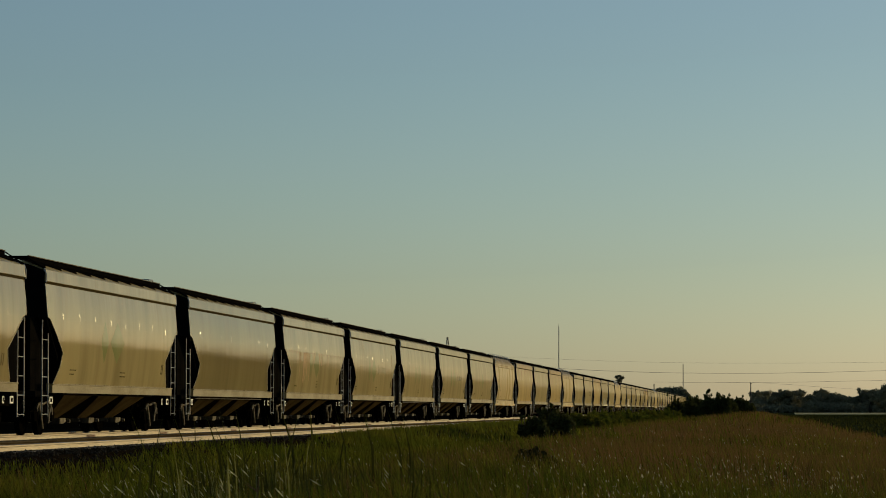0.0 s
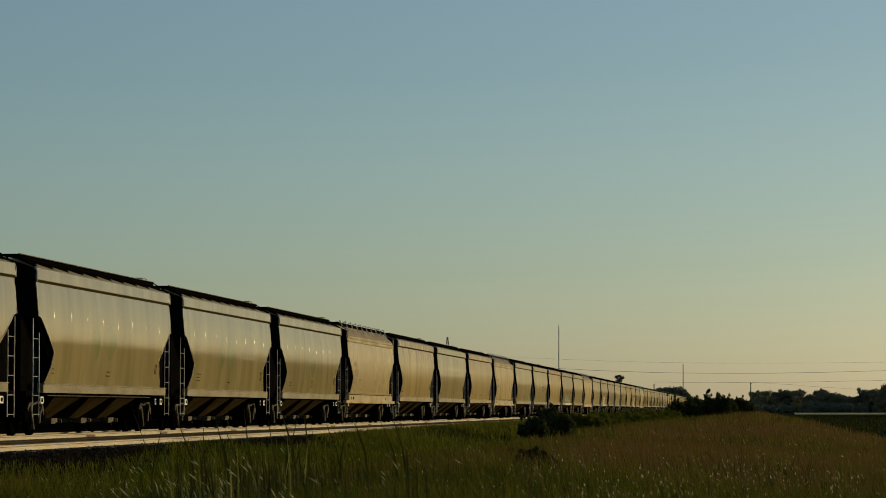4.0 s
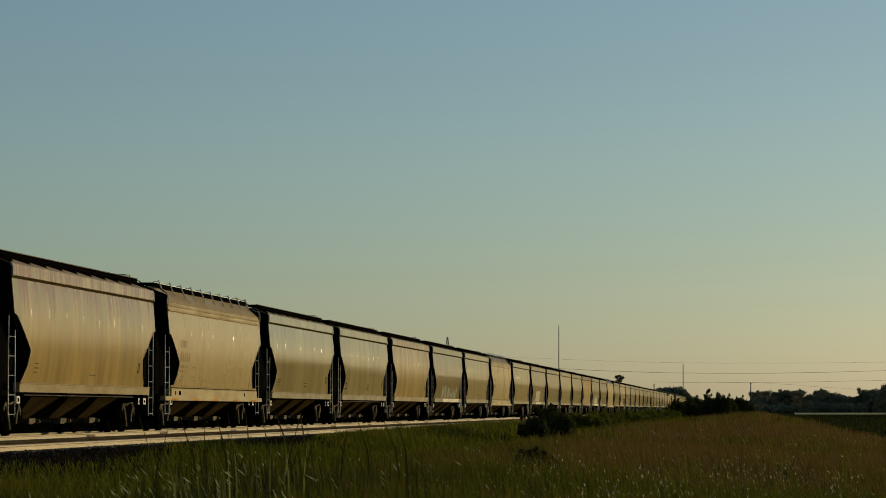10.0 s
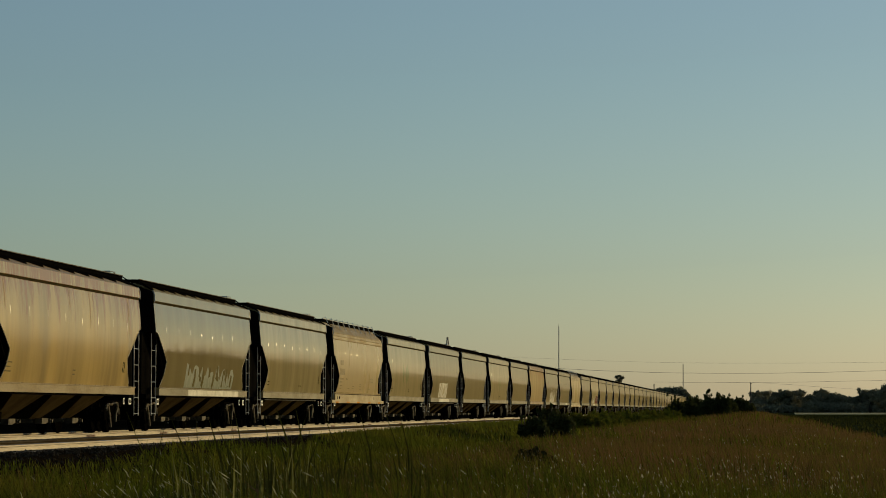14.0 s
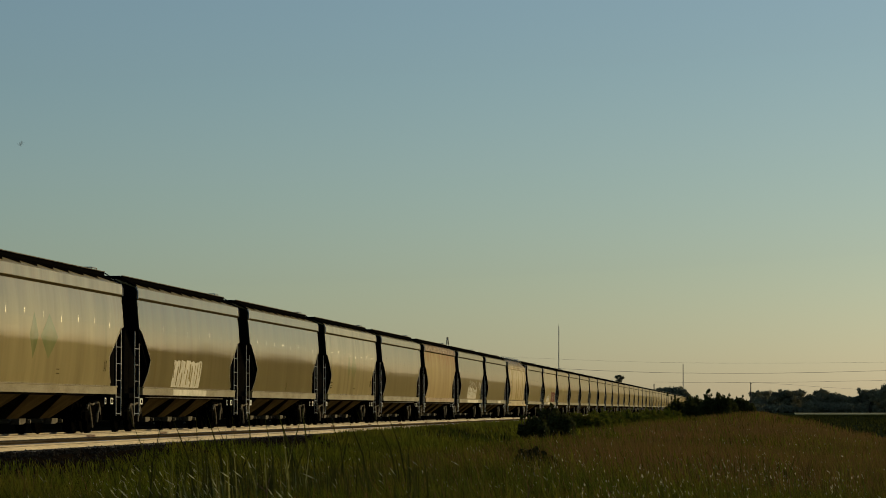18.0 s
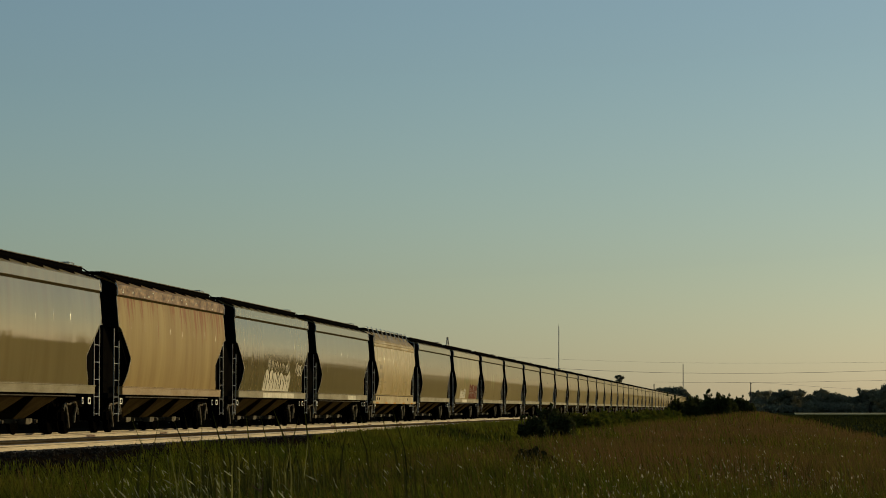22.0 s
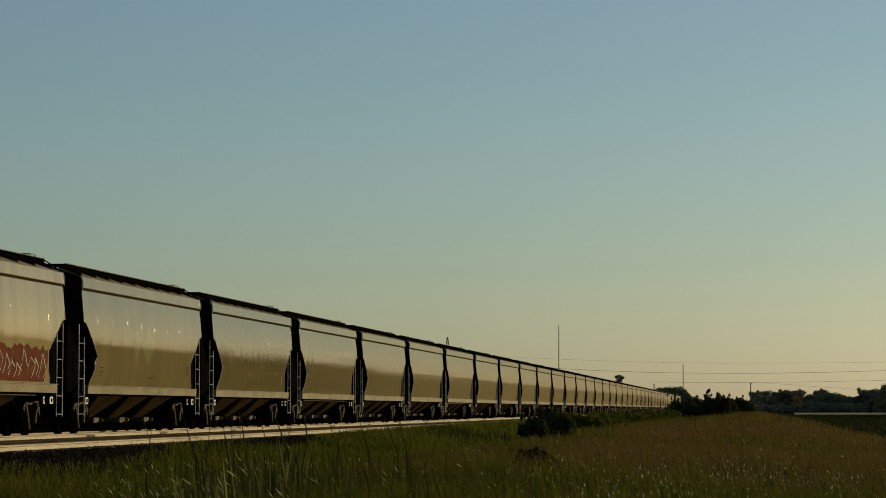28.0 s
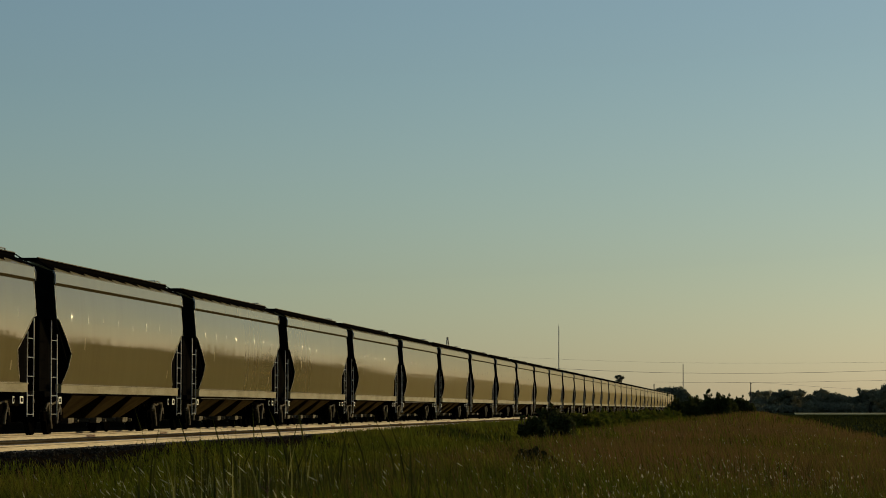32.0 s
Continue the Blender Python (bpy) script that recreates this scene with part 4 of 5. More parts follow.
FIRST, LAST = -3, 66
KINDS = {}
for k in range(FIRST, LAST + 1):
    KINDS[k] = "gloss"
for k in (-1, 0, 2, 3, 4, 6, 13, 14, 16, 21):
    KINDS[k] = "dull"
for k in (5, 8, 9, 10, 12, 18):
    KINDS[k] = "dull"
for k in (7, 11, 17, 26):
    KINDS[k] = "railed"
KINDS[23] = "rusty"
for k in (1, 15, 19, 20, 22, 29):
    KINDS[k] = "satin"
for k in (8, 10, 14):
    KINDS[k] = "golden"
KINDS[28] = "dull"
LABELS = {"satin": "satin beige-grey covered hopper wagon with curved sides", "gloss": "glossy grey covered hopper wagon with curved steel sides", "dull": "weathered beige-grey covered hopper wagon, sides streaked",
          "golden": "golden-tan covered hopper wagon with faint rust runs", "railed": "tan covered hopper wagon with white walkway posts on its roof", "rusty": "rust-streaked orange-tan covered hopper wagon with curved sides"}
PAINTS = {k: (SKIN[k], SILL[k.upper()], BEAD[k]) for k in ("gloss", "satin", "dull", "rusty", "golden")}


def repaint(w, kind):
    skin, sill, bead = PAINTS[kind]
    for o in w.children:
        base = o.name.split(".")[0]
        if kind == "rusty" and base == "eaves_rim":
            o.material_slots[0].link = "OBJECT"
            o.material_slots[0].material = RUSTRIM
        elif base in ("side_sheet", "weld_seam", "eaves_rim", "roof", "side_sill"):
            o.material_slots[0].link = "OBJECT"
            o.material_slots[0].material = {"side_sill": sill, "weld_seam": bead}.get(base, skin)


def start_y(k):
    """Where wagon k's middle is along the line at the start."""
    return 83.987 + PITCH * (k - 1) + PITCH / 2


def train():
    protos = {"plain": wagon("plain"), "railed": wagon("railed")}
    used, made = set(), {}
    for k in range(FIRST, LAST + 1):
        p = "railed" if KINDS[k] == "railed" else "plain"
        at = pose(LINE_X, start_y(k), RAIL_TOP)
        if p in used:
            w = copy_thing(protos[p], at)
        else:
            w = protos[p]
            w.matrix_basis = at
            used.add(p)
        made[k] = w
    for k, w in made.items():
        if KINDS[k] in PAINTS and KINDS[k] != "gloss":
            repaint(w, KINDS[k])
        tagged(w, LABELS[KINDS[k]], "freight wagon", "wagons of the train")
    return made


TRAIN = train()
for k, w in TRAIN.items():
    if KINDS[k] not in ("gloss", "satin", "rusty") or k == 29:
        stencils(w, KINDS[k] == "railed", k)
    if KINDS[k] == "gloss":
        data_plate(w)
    if k % 3 == 1 or k in (23,):
        brake_pipe(w)
for k, y in ((-1, 0.0), (0, -0.6), (2, -0.4), (3, -0.8), (4, -0.6), (5, -0.5), (6, -0.5), (21, -0.2), (18, -0.8), (28, -0.6), (29, -0.4)):
    diamond(TRAIN[k], y, k in (3, 5))
rf = random.Random(9)
for k in range(14):
    # flakes of old pale paint left on the rusty rim
    bm = bmesh.new()
    y, z = rf.uniform(-7.6, 7.6), rf.uniform(3.97, 4.17)
    x = 1.564 - (z - 3.94) * 0.0772
    h, l = rf.uniform(0.03, 0.07), rf.uniform(0.05, 0.22)
    a = [bm.verts.new((x + 0.003, y + dy, z + dz)) for dy, dz in ((0, 0), (l, 0.2 * h), (l * 0.8, h), (l * 0.2, h * 0.9))]
    b = [bm.verts.new((v.co.x + 0.005, v.co.y, v.co.z)) for v in a]
    bm.faces.new(a[::-1]), bm.faces.new(b)
    for c in range(4):
        bm.faces.new((a[c], a[(c + 1) % 4], b[(c + 1) % 4], b[c]))
    part("paint_flake", bm, CREAM, TRAIN[23], "flake of pale paint on the rusty rim" if k == 0 else "")
streaks(TRAIN[3], 4, 3.86, 6, 0.4, 1.2)
streaks(TRAIN[14], 5, 3.86, 6, 0.4, 1.2)
# a row of rusted rivets with runs under it
rr = random.Random(6)
bm = bmesh.new()
for k in range(34):
    y = -6.9 + 13.6 * k / 33 + rr.uniform(-0.16, 0.16)
    mark(bm, y, y + rr.uniform(0.03, 0.12), 2.94 - rr.uniform(0.02, 0.16) * rr.random(), 2.96 + rr.uniform(0, 0.02), lift=0.0035)
for k in range(9):
    y = -6.8 + 1.55 * k
    mark(bm, y, y + rr.uniform(0.5, 1.4), 2.948, 2.962, lift=0.003)
part("rust_staining", bm, RUSTDARK, TRAIN[2], "row of dark rust spots")["kind"] = "stuff"
bm = bmesh.new()
for k in range(26):
    y = rr.gauss(-3.1, 0.5) if k < 16 else rr.uniform(-5.5, 3.0)
    mark(bm, y, y + rr.uniform(0.05, 0.16), 2.95 - rr.uniform(0.3, 1.3 if k < 16 else 0.6), 2.95, lift=0.0025 + 0.0002 * (k % 4))
part("rust_staining", bm, RUSTMARK, TRAIN[2], "rust runs down the plate")["kind"] = "stuff"
tag_block(TRAIN[19], -3.0, 1.3, 1.36, 2.24, CREAM, 11, DULL, "large cream block-letter tag that cannot be read", jag=0.10, lines=11, ink_width=0.13)
sill_patch(TRAIN[19], -3.0, 2.2, CREAM)
tag_block(TRAIN[24], -2.2, 3.5, 1.36, 2.16, CREAM, 22, GLOSS, "large cream outlined tag that cannot be read", cols=18, jag=0.3, lines=15, ink_width=0.085)
slashes(TRAIN[24], -1.6, 2.05, 4.8, 0.50, 15, CREAM, 27, 0.035, "", 0.1)
scribble(TRAIN[24], 4.7, 2.0, 1.4, 0.45, 4, CREAM, 23, 0.045, "", 0.4)
sill_patch(TRAIN[24], -2.4, 4.4, CREAM)
tag_block(TRAIN[15], -3.3, 4.7, 1.36, 2.15, PALEGREEN, 31, GLOSS, "pale green sprayed tag that cannot be read", cols=26, jag=0.7, lines=10, ink_width=0.24)
sill_patch(TRAIN[15], -3.0, 5.6, CREAM)
tag_block(TRAIN[28], -4.0, -0.8, 1.36, 2.05, CREAM, 41, STENCIL, "cream sprayed tag that cannot be read", jag=0.55, lines=9, ink_width=0.04)
tag_block(TRAIN[28], 1.3, 6.2, 1.36, 2.30, REDSP, 42, STENCIL, "dark red sprayed tag that cannot be read", jag=0.2, lines=5, ink_width=0.05)
slashes(TRAIN[28], 1.5, 1.45, 4.2, 0.75, 8, CREAM, 43, 0.035, "thin pale strokes sprayed over the red tag", 0.25)
sill_patch(TRAIN[28], -3.2, -0.2, CREAM)
scribble(TRAIN[13], 1.0, 2.25, 3.0, 0.4, 5, CREAM_FADED, 51, 0.06)
sill_patch(TRAIN[25], 1.2, 3.6, CREAM)


# ---- far things along the horizon ----
FOCAL = 784 / math.tan(radians(FOV / 2))


def bearing(px):
    """Angle from the line's direction, to the right, of a column of the view."""
    return math.atan((px - 784) / FOCAL) - radians(YAW)


def spot(px, dist):
    a = bearing(px)
    return dist * math.sin(a), dist * math.cos(a)


def rise(py, dist):
    """Height of a thing that shows at that row of the view, at that distance."""
    return EYE[2] + (724.6 - py) / FOCAL * dist


def leaf_mass(blobs, count, size, seed, droop=0.0):
    """Vertices and quads of many small leaves spread through soft blobs (x, y, z, rx, ry, rz)."""
    r = np.random.default_rng(seed)
    w = np.array([b[3] * b[4] * b[5] for b in blobs]) ** 0.67
    pick = r.choice(len(blobs), count, p=w / w.sum())
    b = np.array(blobs)[pick]
    d = r.normal(size=(count, 3))
    d /= np.linalg.norm(d, axis=1)[:, None]
    rad = r.random(count) ** 0.42 * r.uniform(0.8, 1.12, count)
    c = b[:, :3] + d * rad[:, None] * b[:, 3:]
    u = r.normal(size=(count, 3))
    u /= np.linalg.norm(u, axis=1)[:, None]
    v = np.cross(u, r.normal(size=(count, 3)))
    v /= np.linalg.norm(v, axis=1)[:, None]
    s = size * r.uniform(0.6, 1.5, count)[:, None]
    q = np.stack((c - u * s, c - v * s * 0.5, c + u * s, c + v * s * 0.5), 1).reshape(-1, 3)
    return q, np.arange(count * 4).reshape(-1, 4)


def tree(height, spread, seed, leaves=1700, low=0.12, leaf=0.26, mat=None):
    """A broadleaf tree: tapered trunk, limbs, uneven crown of leaf clumps."""
    r = random.Random(seed)
    base = new("tree")
    bm = bmesh.new()
    rod(bm, (0, 0, -0.2), (0.1, 0.05, height * 0.5), height * 0.028, 7, height * 0.016)
    blobs = []
    for k in range(9):
        a, h = r.uniform(0, 6.28), r.uniform(0.38, 0.86) * height
        out = spread * r.uniform(0.3, 0.62) * (1.15 - abs(h / height - 0.55))
        tip = (out * math.cos(a), out * math.sin(a), h)
        rod(bm, (0.05, 0.02, height * r.uniform(0.22, 0.48)), tip, height * 0.011, 5, height * 0.004)
        s = spread * r.uniform(0.24, 0.40)
        blobs.append((*tip, s, s, s * r.uniform(0.6, 0.9)))
    for k in range(6):
        a = r.uniform(0, 6.28)
        o = spread * r.uniform(0.15, 0.6)
        s = spread * r.uniform(0.2, 0.36)
        blobs.append((o * math.cos(a), o * math.sin(a), height * r.uniform(low + 0.08, 0.5), s, s, height * 0.16))
    blobs.append((r.uniform(-0.3, 0.3) * spread, 0, height * 0.86, spread * 0.24, spread * 0.24, height * 0.13))
    part("trunk", bm, BARK, base)
    q, f = leaf_mass(blobs, leaves, leaf, seed)
    q[:, 2] = np.maximum(q[:, 2], 0.15)
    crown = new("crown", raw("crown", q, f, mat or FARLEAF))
    crown.parent = base
    return base


# the wood beyond the pale field, running on to where the wagons mirror it
protos = [tree(*a, 2600, 0.05, 0.40) for a in ((10.5, 5.2, 3), (12.0, 6.0, 5), (9.0, 5.6, 8), (11.5, 4.6, 13), (8.2, 6.2, 21))]
# slender trees of the nearer row that the wagons mirror
slender = [tree(12.5, 2.6, 31, 1900, 0.0, 0.42, DENSELEAF), tree(15.0, 2.2, 32, 1900, 0.0, 0.42, DENSELEAF), tree(10.0, 3.0, 33, 1900, 0.0, 0.42, DENSELEAF),
           tree(17.0, 2.0, 34, 1700, 0.0, 0.42, DENSELEAF)]
r = random.Random(12)
first = set()
px = 1338.0
woods = []
while px < 1640:
    woods.append((px, r.uniform(1150, 1260), r.uniform(0.72, 0.98)))
    px += r.uniform(4.5, 9)
for a in np.arange(3.0, 24, 0.36):
    woods.append((None, a, r.uniform(0.8, 1.35)))
for a in np.arange(4.8, 20, 0.10):
    woods.append((0.0, a, r.uniform(0.42, 1.12) * (1 + 0.25 * math.sin(a * 4.1) + 0.15 * math.sin(a * 9.7))))
for px, dist, s in woods:
    kinds = slender if px == 0.0 else protos
    i = r.randrange(len(kinds))
    if px is None:
        a, dd = radians(dist + r.uniform(-0.15, 0.15)), r.uniform(1080, 1240)
        x, y = dd * math.sin(a), dd * math.cos(a)
    elif px == 0.0:
        a, dd = radians(dist + r.uniform(-0.15, 0.15)), r.uniform(560, 680)
        x, y = dd * math.sin(a), dd * math.cos(a)
    else:
        x, y = spot(px, dist)
    m = pose(x, y, 0, 0, 0, r.uniform(0, 360))
    if kinds[i] not in first:
        first.add(kinds[i])
        t = kinds[i]
        t.matrix_basis = m
    else:
        t = copy_thing(kinds[i], m)
    t.scale = (s * 0.8, s * 0.8, s) if px == 0.0 else (s, s, s)
    tagged(t, "dark broadleaf tree in a distant row", "tree", "trees beyond the field")

# undergrowth that closes the foot of the wood
blobs = []
for px in range(1332, 1640, 5):
    x, y = spot(px, r.uniform(1130, 1180))
    blobs.append((x, y, 1.6, 3.5, 3.5, r.uniform(1.8, 3.4)))
for a in np.arange(3.0, 24, 0.2):
    x, y = 1120 * math.sin(radians(a)), 1120 * math.cos(radians(a))
    blobs.append((x, y, 1.6, 4.5, 4.5, r.uniform(2.0, 3.6)))
q, f = leaf_mass(blobs, 26000, 0.9, 77)
q[:, 2] = np.maximum(q[:, 2], 0.05)
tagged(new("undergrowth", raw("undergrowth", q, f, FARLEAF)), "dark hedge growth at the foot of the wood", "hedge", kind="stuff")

blobs = []
for a in np.arange(4.7, 21, 0.16):
    dd = r.uniform(560, 680)
    blobs.append((dd * math.sin(radians(a)), dd * math.cos(radians(a)), 2.4, 2.0, 2.0, r.uniform(1.8, 4.6)))
q, f = leaf_mass(blobs, 26000, 0.75, 78)
q[:, 2] = np.maximum(q[:, 2], 0.05)
tagged(new("undergrowth", raw("undergrowth", q, f, DENSELEAF)), "dense dark hedge under the nearer trees", "hedge", kind="stuff")

# lone trees that rise behind the train
for k, (dist, clumps) in enumerate(((760, ((1091, 668, 4.2), (1096, 666.5, 3.6), (1101, 669, 4.4), (1097, 673, 5.5), (1093, 675, 4.5))), (900, ((1150, 695, 5.0), (1154, 697, 5.0), (1146, 698, 5.0))))):
    x0, y0 = spot(clumps[0][0] + 4, dist)
    base = new("tree")
    base.matrix_basis = pose(x0, y0, 0)
    m = dist / FOCAL
    blobs = []
    bm = bmesh.new()
    top = rise(clumps[0][1], dist)
    rod(bm, (0, 0, -0.2), (0, 0, top * 0.8), 0.2, 7, 0.09)
    for px, py, rad in clumps:
        x, y = spot(px, dist)
        z = rise(py, dist)
        rod(bm, (0, 0, top * 0.6), (x - x0, y - y0, z), 0.07, 5, 0.03)
        blobs.append((x - x0, y - y0, z, rad * m, rad * m, rad * m * 0.85))
    for c in range(7):
        blobs.append((r.uniform(-1.2, 1.2), r.uniform(-1.2, 1.2), top * r.uniform(0.35, 0.75), 1.1, 1.1, 1.0))
    part("trunk", bm, BARK, base)
    q, f = leaf_mass(blobs, 3600, 0.17, 300 + k)
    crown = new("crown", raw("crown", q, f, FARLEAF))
    crown.parent = base
    tagged(base, "small dark tree standing behind the line", "tree")

# a broad clipped clump of trees at the bend of the view
blobs = []
for px, top in ((1150, 694), (1160, 690), (1168, 688), (1176, 687), (1184, 686.5), (1192, 686), (1200, 686), (1207, 688), (1213, 694), (1219, 700)):
    x, y = spot(px, 820)
    h = rise(top, 820)
    blobs.append((x, y, h * 0.5, 2.0, 3.0, h * 0.5))
clump = new("tree_clump")
q, f = leaf_mass(blobs, 30000, 0.42, 91)
crown = new("crown", raw("crown", q, f, FARLEAF))
crown.parent = clump
bm = bmesh.new()
for px in (1162, 1178, 1194, 1206):
    x, y = spot(px, 820)
    rod(bm, (x, y, -0.2), (x, y, 5.0), 0.2, 6, 0.1)
part("trunks", bm, BARK, clump)
tagged(clump, "dense dark clump of trees with an even top", "trees")

# masts, poles and wires
def mast(px, top, dist, half, name, label):
    x, y = spot(px, dist)
    h = rise(top, dist)
    base = new(name)
    base.matrix_basis = pose(x, y, 0)
    bm = bmesh.new()
    legs = [(half * math.cos(a), half * math.sin(a)) for a in (0.3, 2.4, 4.5)]
    for lx, ly in legs:
        rod(bm, (lx, ly, -0.3), (lx, ly, h * 0.97), half * 0.22, 4)
    n = int(h / (half * 3.5))
    for k in range(n):
        z = h * 0.97 * k / n
        for (ax, ay), (bx, by) in zip(legs, legs[1:] + legs[:1]):
            rod(bm, (ax, ay, z), (bx, by, z + h * 0.97 / n), half * 0.11, 3)
    part("lattice", bm, MAST, base)
    bm = bmesh.new()
    rod(bm, (0, 0, h * 0.95), (0, 0, h), half * 0.2, 5, half * 0.1)
    part("aerial", bm, MAST, base)
    return tagged(base, label, "mast")


mast(988.5, 574, 1500, 0.30, "radio_mast", "tall slender lattice radio mast behind the train")
mast(1208.5, 643, 1500, 0.26, "radio_mast", "thin lattice radio mast behind the trees")
# a tapering mast head that peeps over the wagons
x, y = spot(792, 640)
base = new("lattice_tower")
base.matrix_basis = pose(x, y, 0)
h = rise(597, 640)
bm = bmesh.new()
for a in range(4):
    c, s = math.cos(a * 1.571 + 0.5), math.sin(a * 1.571 + 0.5)
    rod(bm, (1.9 * c, 1.9 * s, -0.3), (0.15 * c, 0.15 * s, h), 0.07, 5)
for k in range(9):
    z0, z1 = h * k / 9, h * (k + 1) / 9
    for a in range(4):
        w0, w1 = 1.9 + (0.15 - 1.9) * k / 9, 1.9 + (0.15 - 1.9) * (k + 1) / 9
        a0, a1 = a * 1.571 + 0.5, (a + 1) * 1.571 + 0.5
        rod(bm, (w0 * math.cos(a0), w0 * math.sin(a0), z0), (w1 * math.cos(a1), w1 * math.sin(a1), z1), 0.045, 4)
part("lattice", bm, MAST, base)
tagged(base, "small pointed lattice tower behind the train", "tower")

WIRES_AT = 900
for px, top in ((1328, 677.5), (1157, 680), (880, 631), (1720, 639)):
    x, y = spot(px, WIRES_AT)
    base = new("utility_pole")
    base.matrix_basis = pose(x, y, 0)
    h = rise(top, WIRES_AT)
    bm = bmesh.new()
    rod(bm, (0, 0, -0.5), (0, 0, h), 0.21, 8, 0.15)
    part("post", bm, POLE, base)
    bm = bmesh.new()
    box(bm, -0.34, 0.34, -0.06, 0.06, h - 0.42, h - 0.26)
    part("crossarm", bm, POLE, base)
    tagged(base, "weathered wooden utility pole", "utility pole", "poles of the wire line")


def wire(points, r):
    """One unbroken thin cable through the given places."""
    bm = bmesh.new()
    rings = []
    for px, py in points:
        x, y = spot(px, WIRES_AT)
        z = rise(py, WIRES_AT)
        rings.append([bm.verts.new((x, y + r * math.cos(a), z + r * math.sin(a))) for a in (0.0, 1.571, 3.142, 4.712)])
    for a, b in zip(rings, rings[1:]):
        for c in range(4):
            bm.faces.new((a[c], a[(c + 1) % 4], b[(c + 1) % 4], b[c]))
    single("overhead_wire", bm, WIRE, "thin overhead wire sagging between far poles", "wire", "overhead wires")


wire(((880, 632), (960, 635), (1060, 639), (1160, 642), (1260, 643.5), (1360, 644), (1460, 643.5), (1580, 642.5), (1720, 640)), 0.02)
wire(((880, 646), (960, 651), (1060, 656.5), (1160, 660), (1260, 661.5), (1360, 661.5), (1460, 660), (1580, 657), (1720, 652)), 0.045)
wire(((1157, 676.5), (1240, 678), (1328, 677.5), (1420, 677), (1500, 675.5), (1580, 674), (1720, 672)), 0.033)
wire(((1328, 677.5), (1390, 681), (1450, 685.5), (1520, 690), (1580, 693), (1720, 694)), 0.022)


# ---- shrubs on the bank ----
def bush(px, dist, wide, top, seed, leaves, leaf, label, lumps=7, sprigs=6, mat=None, side=None):
    """A low shrub: forked stems, leafy lumps, some sprigs standing clear of its outline."""
    x, y = spot(px, dist) if side is None else (side, dist)
    z = float(land(x, y))
    h = rise(top, dist) - z
    r = random.Random(seed)
    base = new("bush")
    base.matrix_basis = pose(x, y, z - 0.05)
    bm = bmesh.new()
    blobs = []
    for k in range(lumps):
        o = (k + 0.5) / lumps * 2 - 1
        hh = h * (1 - 0.45 * o * o) * r.uniform(0.75, 1.0)
        c = (o * wide, r.uniform(-0.4, 0.4) * wide, hh * 0.52)
        blobs.append((*c, wide / lumps * r.uniform(1.3, 1.9), wide * 0.5, hh * 0.46))
        rod(bm, (o * wide * 0.5, 0, 0), (c[0], c[1], hh * 0.8), 0.03, 5, 0.01)
    for k in range(sprigs):
        o = r.uniform(-0.8, 0.8)
        zt = h * r.uniform(0.85, 1.06)
        rod(bm, (o * wide, 0, h * 0.4), (o * wide * 1.05, 0.1, zt), 0.014, 4, 0.005)
        blobs.append((o * wide * 1.05, 0.1, zt - 0.08 * h, wide * 0.05, wide * 0.05, h * 0.06))
    part("stems", bm, BARK, base)
    q, f = leaf_mass(blobs, leaves, leaf, seed)
    q[:, 2] = np.maximum(q[:, 2], 0.0)
    leaves_ob = new("leaves", raw("leaves", q, f, mat or LEAF))
    leaves_ob.parent = base
    return tagged(base, label, "bush", "bushes on the bank")


bush(972, 112, 1.05, 714, 1, 13000, 0.075, "dark leafy bush on the bank beside the ballast")
bush(944, 108, 0.62, 729, 2, 6500, 0.07, "dark leafy bush on the bank beside the ballast")
bush(1194, 258, 0.95, 694, 7, 7000, 0.10, "dark rounded bush on the bank", sprigs=2)
bush(1214, 260, 1.5, 698, 3, 9000, 0.10, "dark rounded bush on the bank", sprigs=2)
bush(1240, 265, 1.7, 696, 4, 9000, 0.10, "dark ragged bush on the bank", sprigs=2)
bush(1270, 255, 1.7, 689, 5, 11000, 0.10, "tall ragged dark bush with loose sprigs", sprigs=5)
bush(1304, 262, 1.6, 699, 6, 8000, 0.10, "dark ragged bush on the bank", sprigs=2)
bush(960, 40, 0.36, 782, 8, 8000, 0.032, "low dark weed clump in the grass", sprigs=1, mat=DENSELEAF)
bush(930, 41, 0.20, 783, 9, 4000, 0.032, "low dark weed clump in the grass", sprigs=1, mat=DENSELEAF)
for k, px in enumerate(range(1030, 1190, 13)):
    bush(px, 150 + 8 * k, 1.25, (723, 725, 723, 724, 721, 723, 721)[k % 7] - 0.35 * k, 60 + k, 4200, 0.075, "low green scrub along the ballast", lumps=8, sprigs=1, mat=SCRUB)

# a small trackside marker
x, y = -12.6, 114.5
bm = bmesh.new()
rod(bm, (0, 0, -0.3), (0, 0, 0.34), 0.03, 8)
base = new("track_marker")
base.matrix_basis = pose(x, y, 0.5)
part("post", bm, BLACK, base)
bm = bmesh.new()
box(bm, -0.05, 0.05, -0.02, 0.02, 0.24, 0.40, 0.01)
part("marker_plate", bm, BLACK, base)
tagged(base, "short black trackside marker post", "marker post")


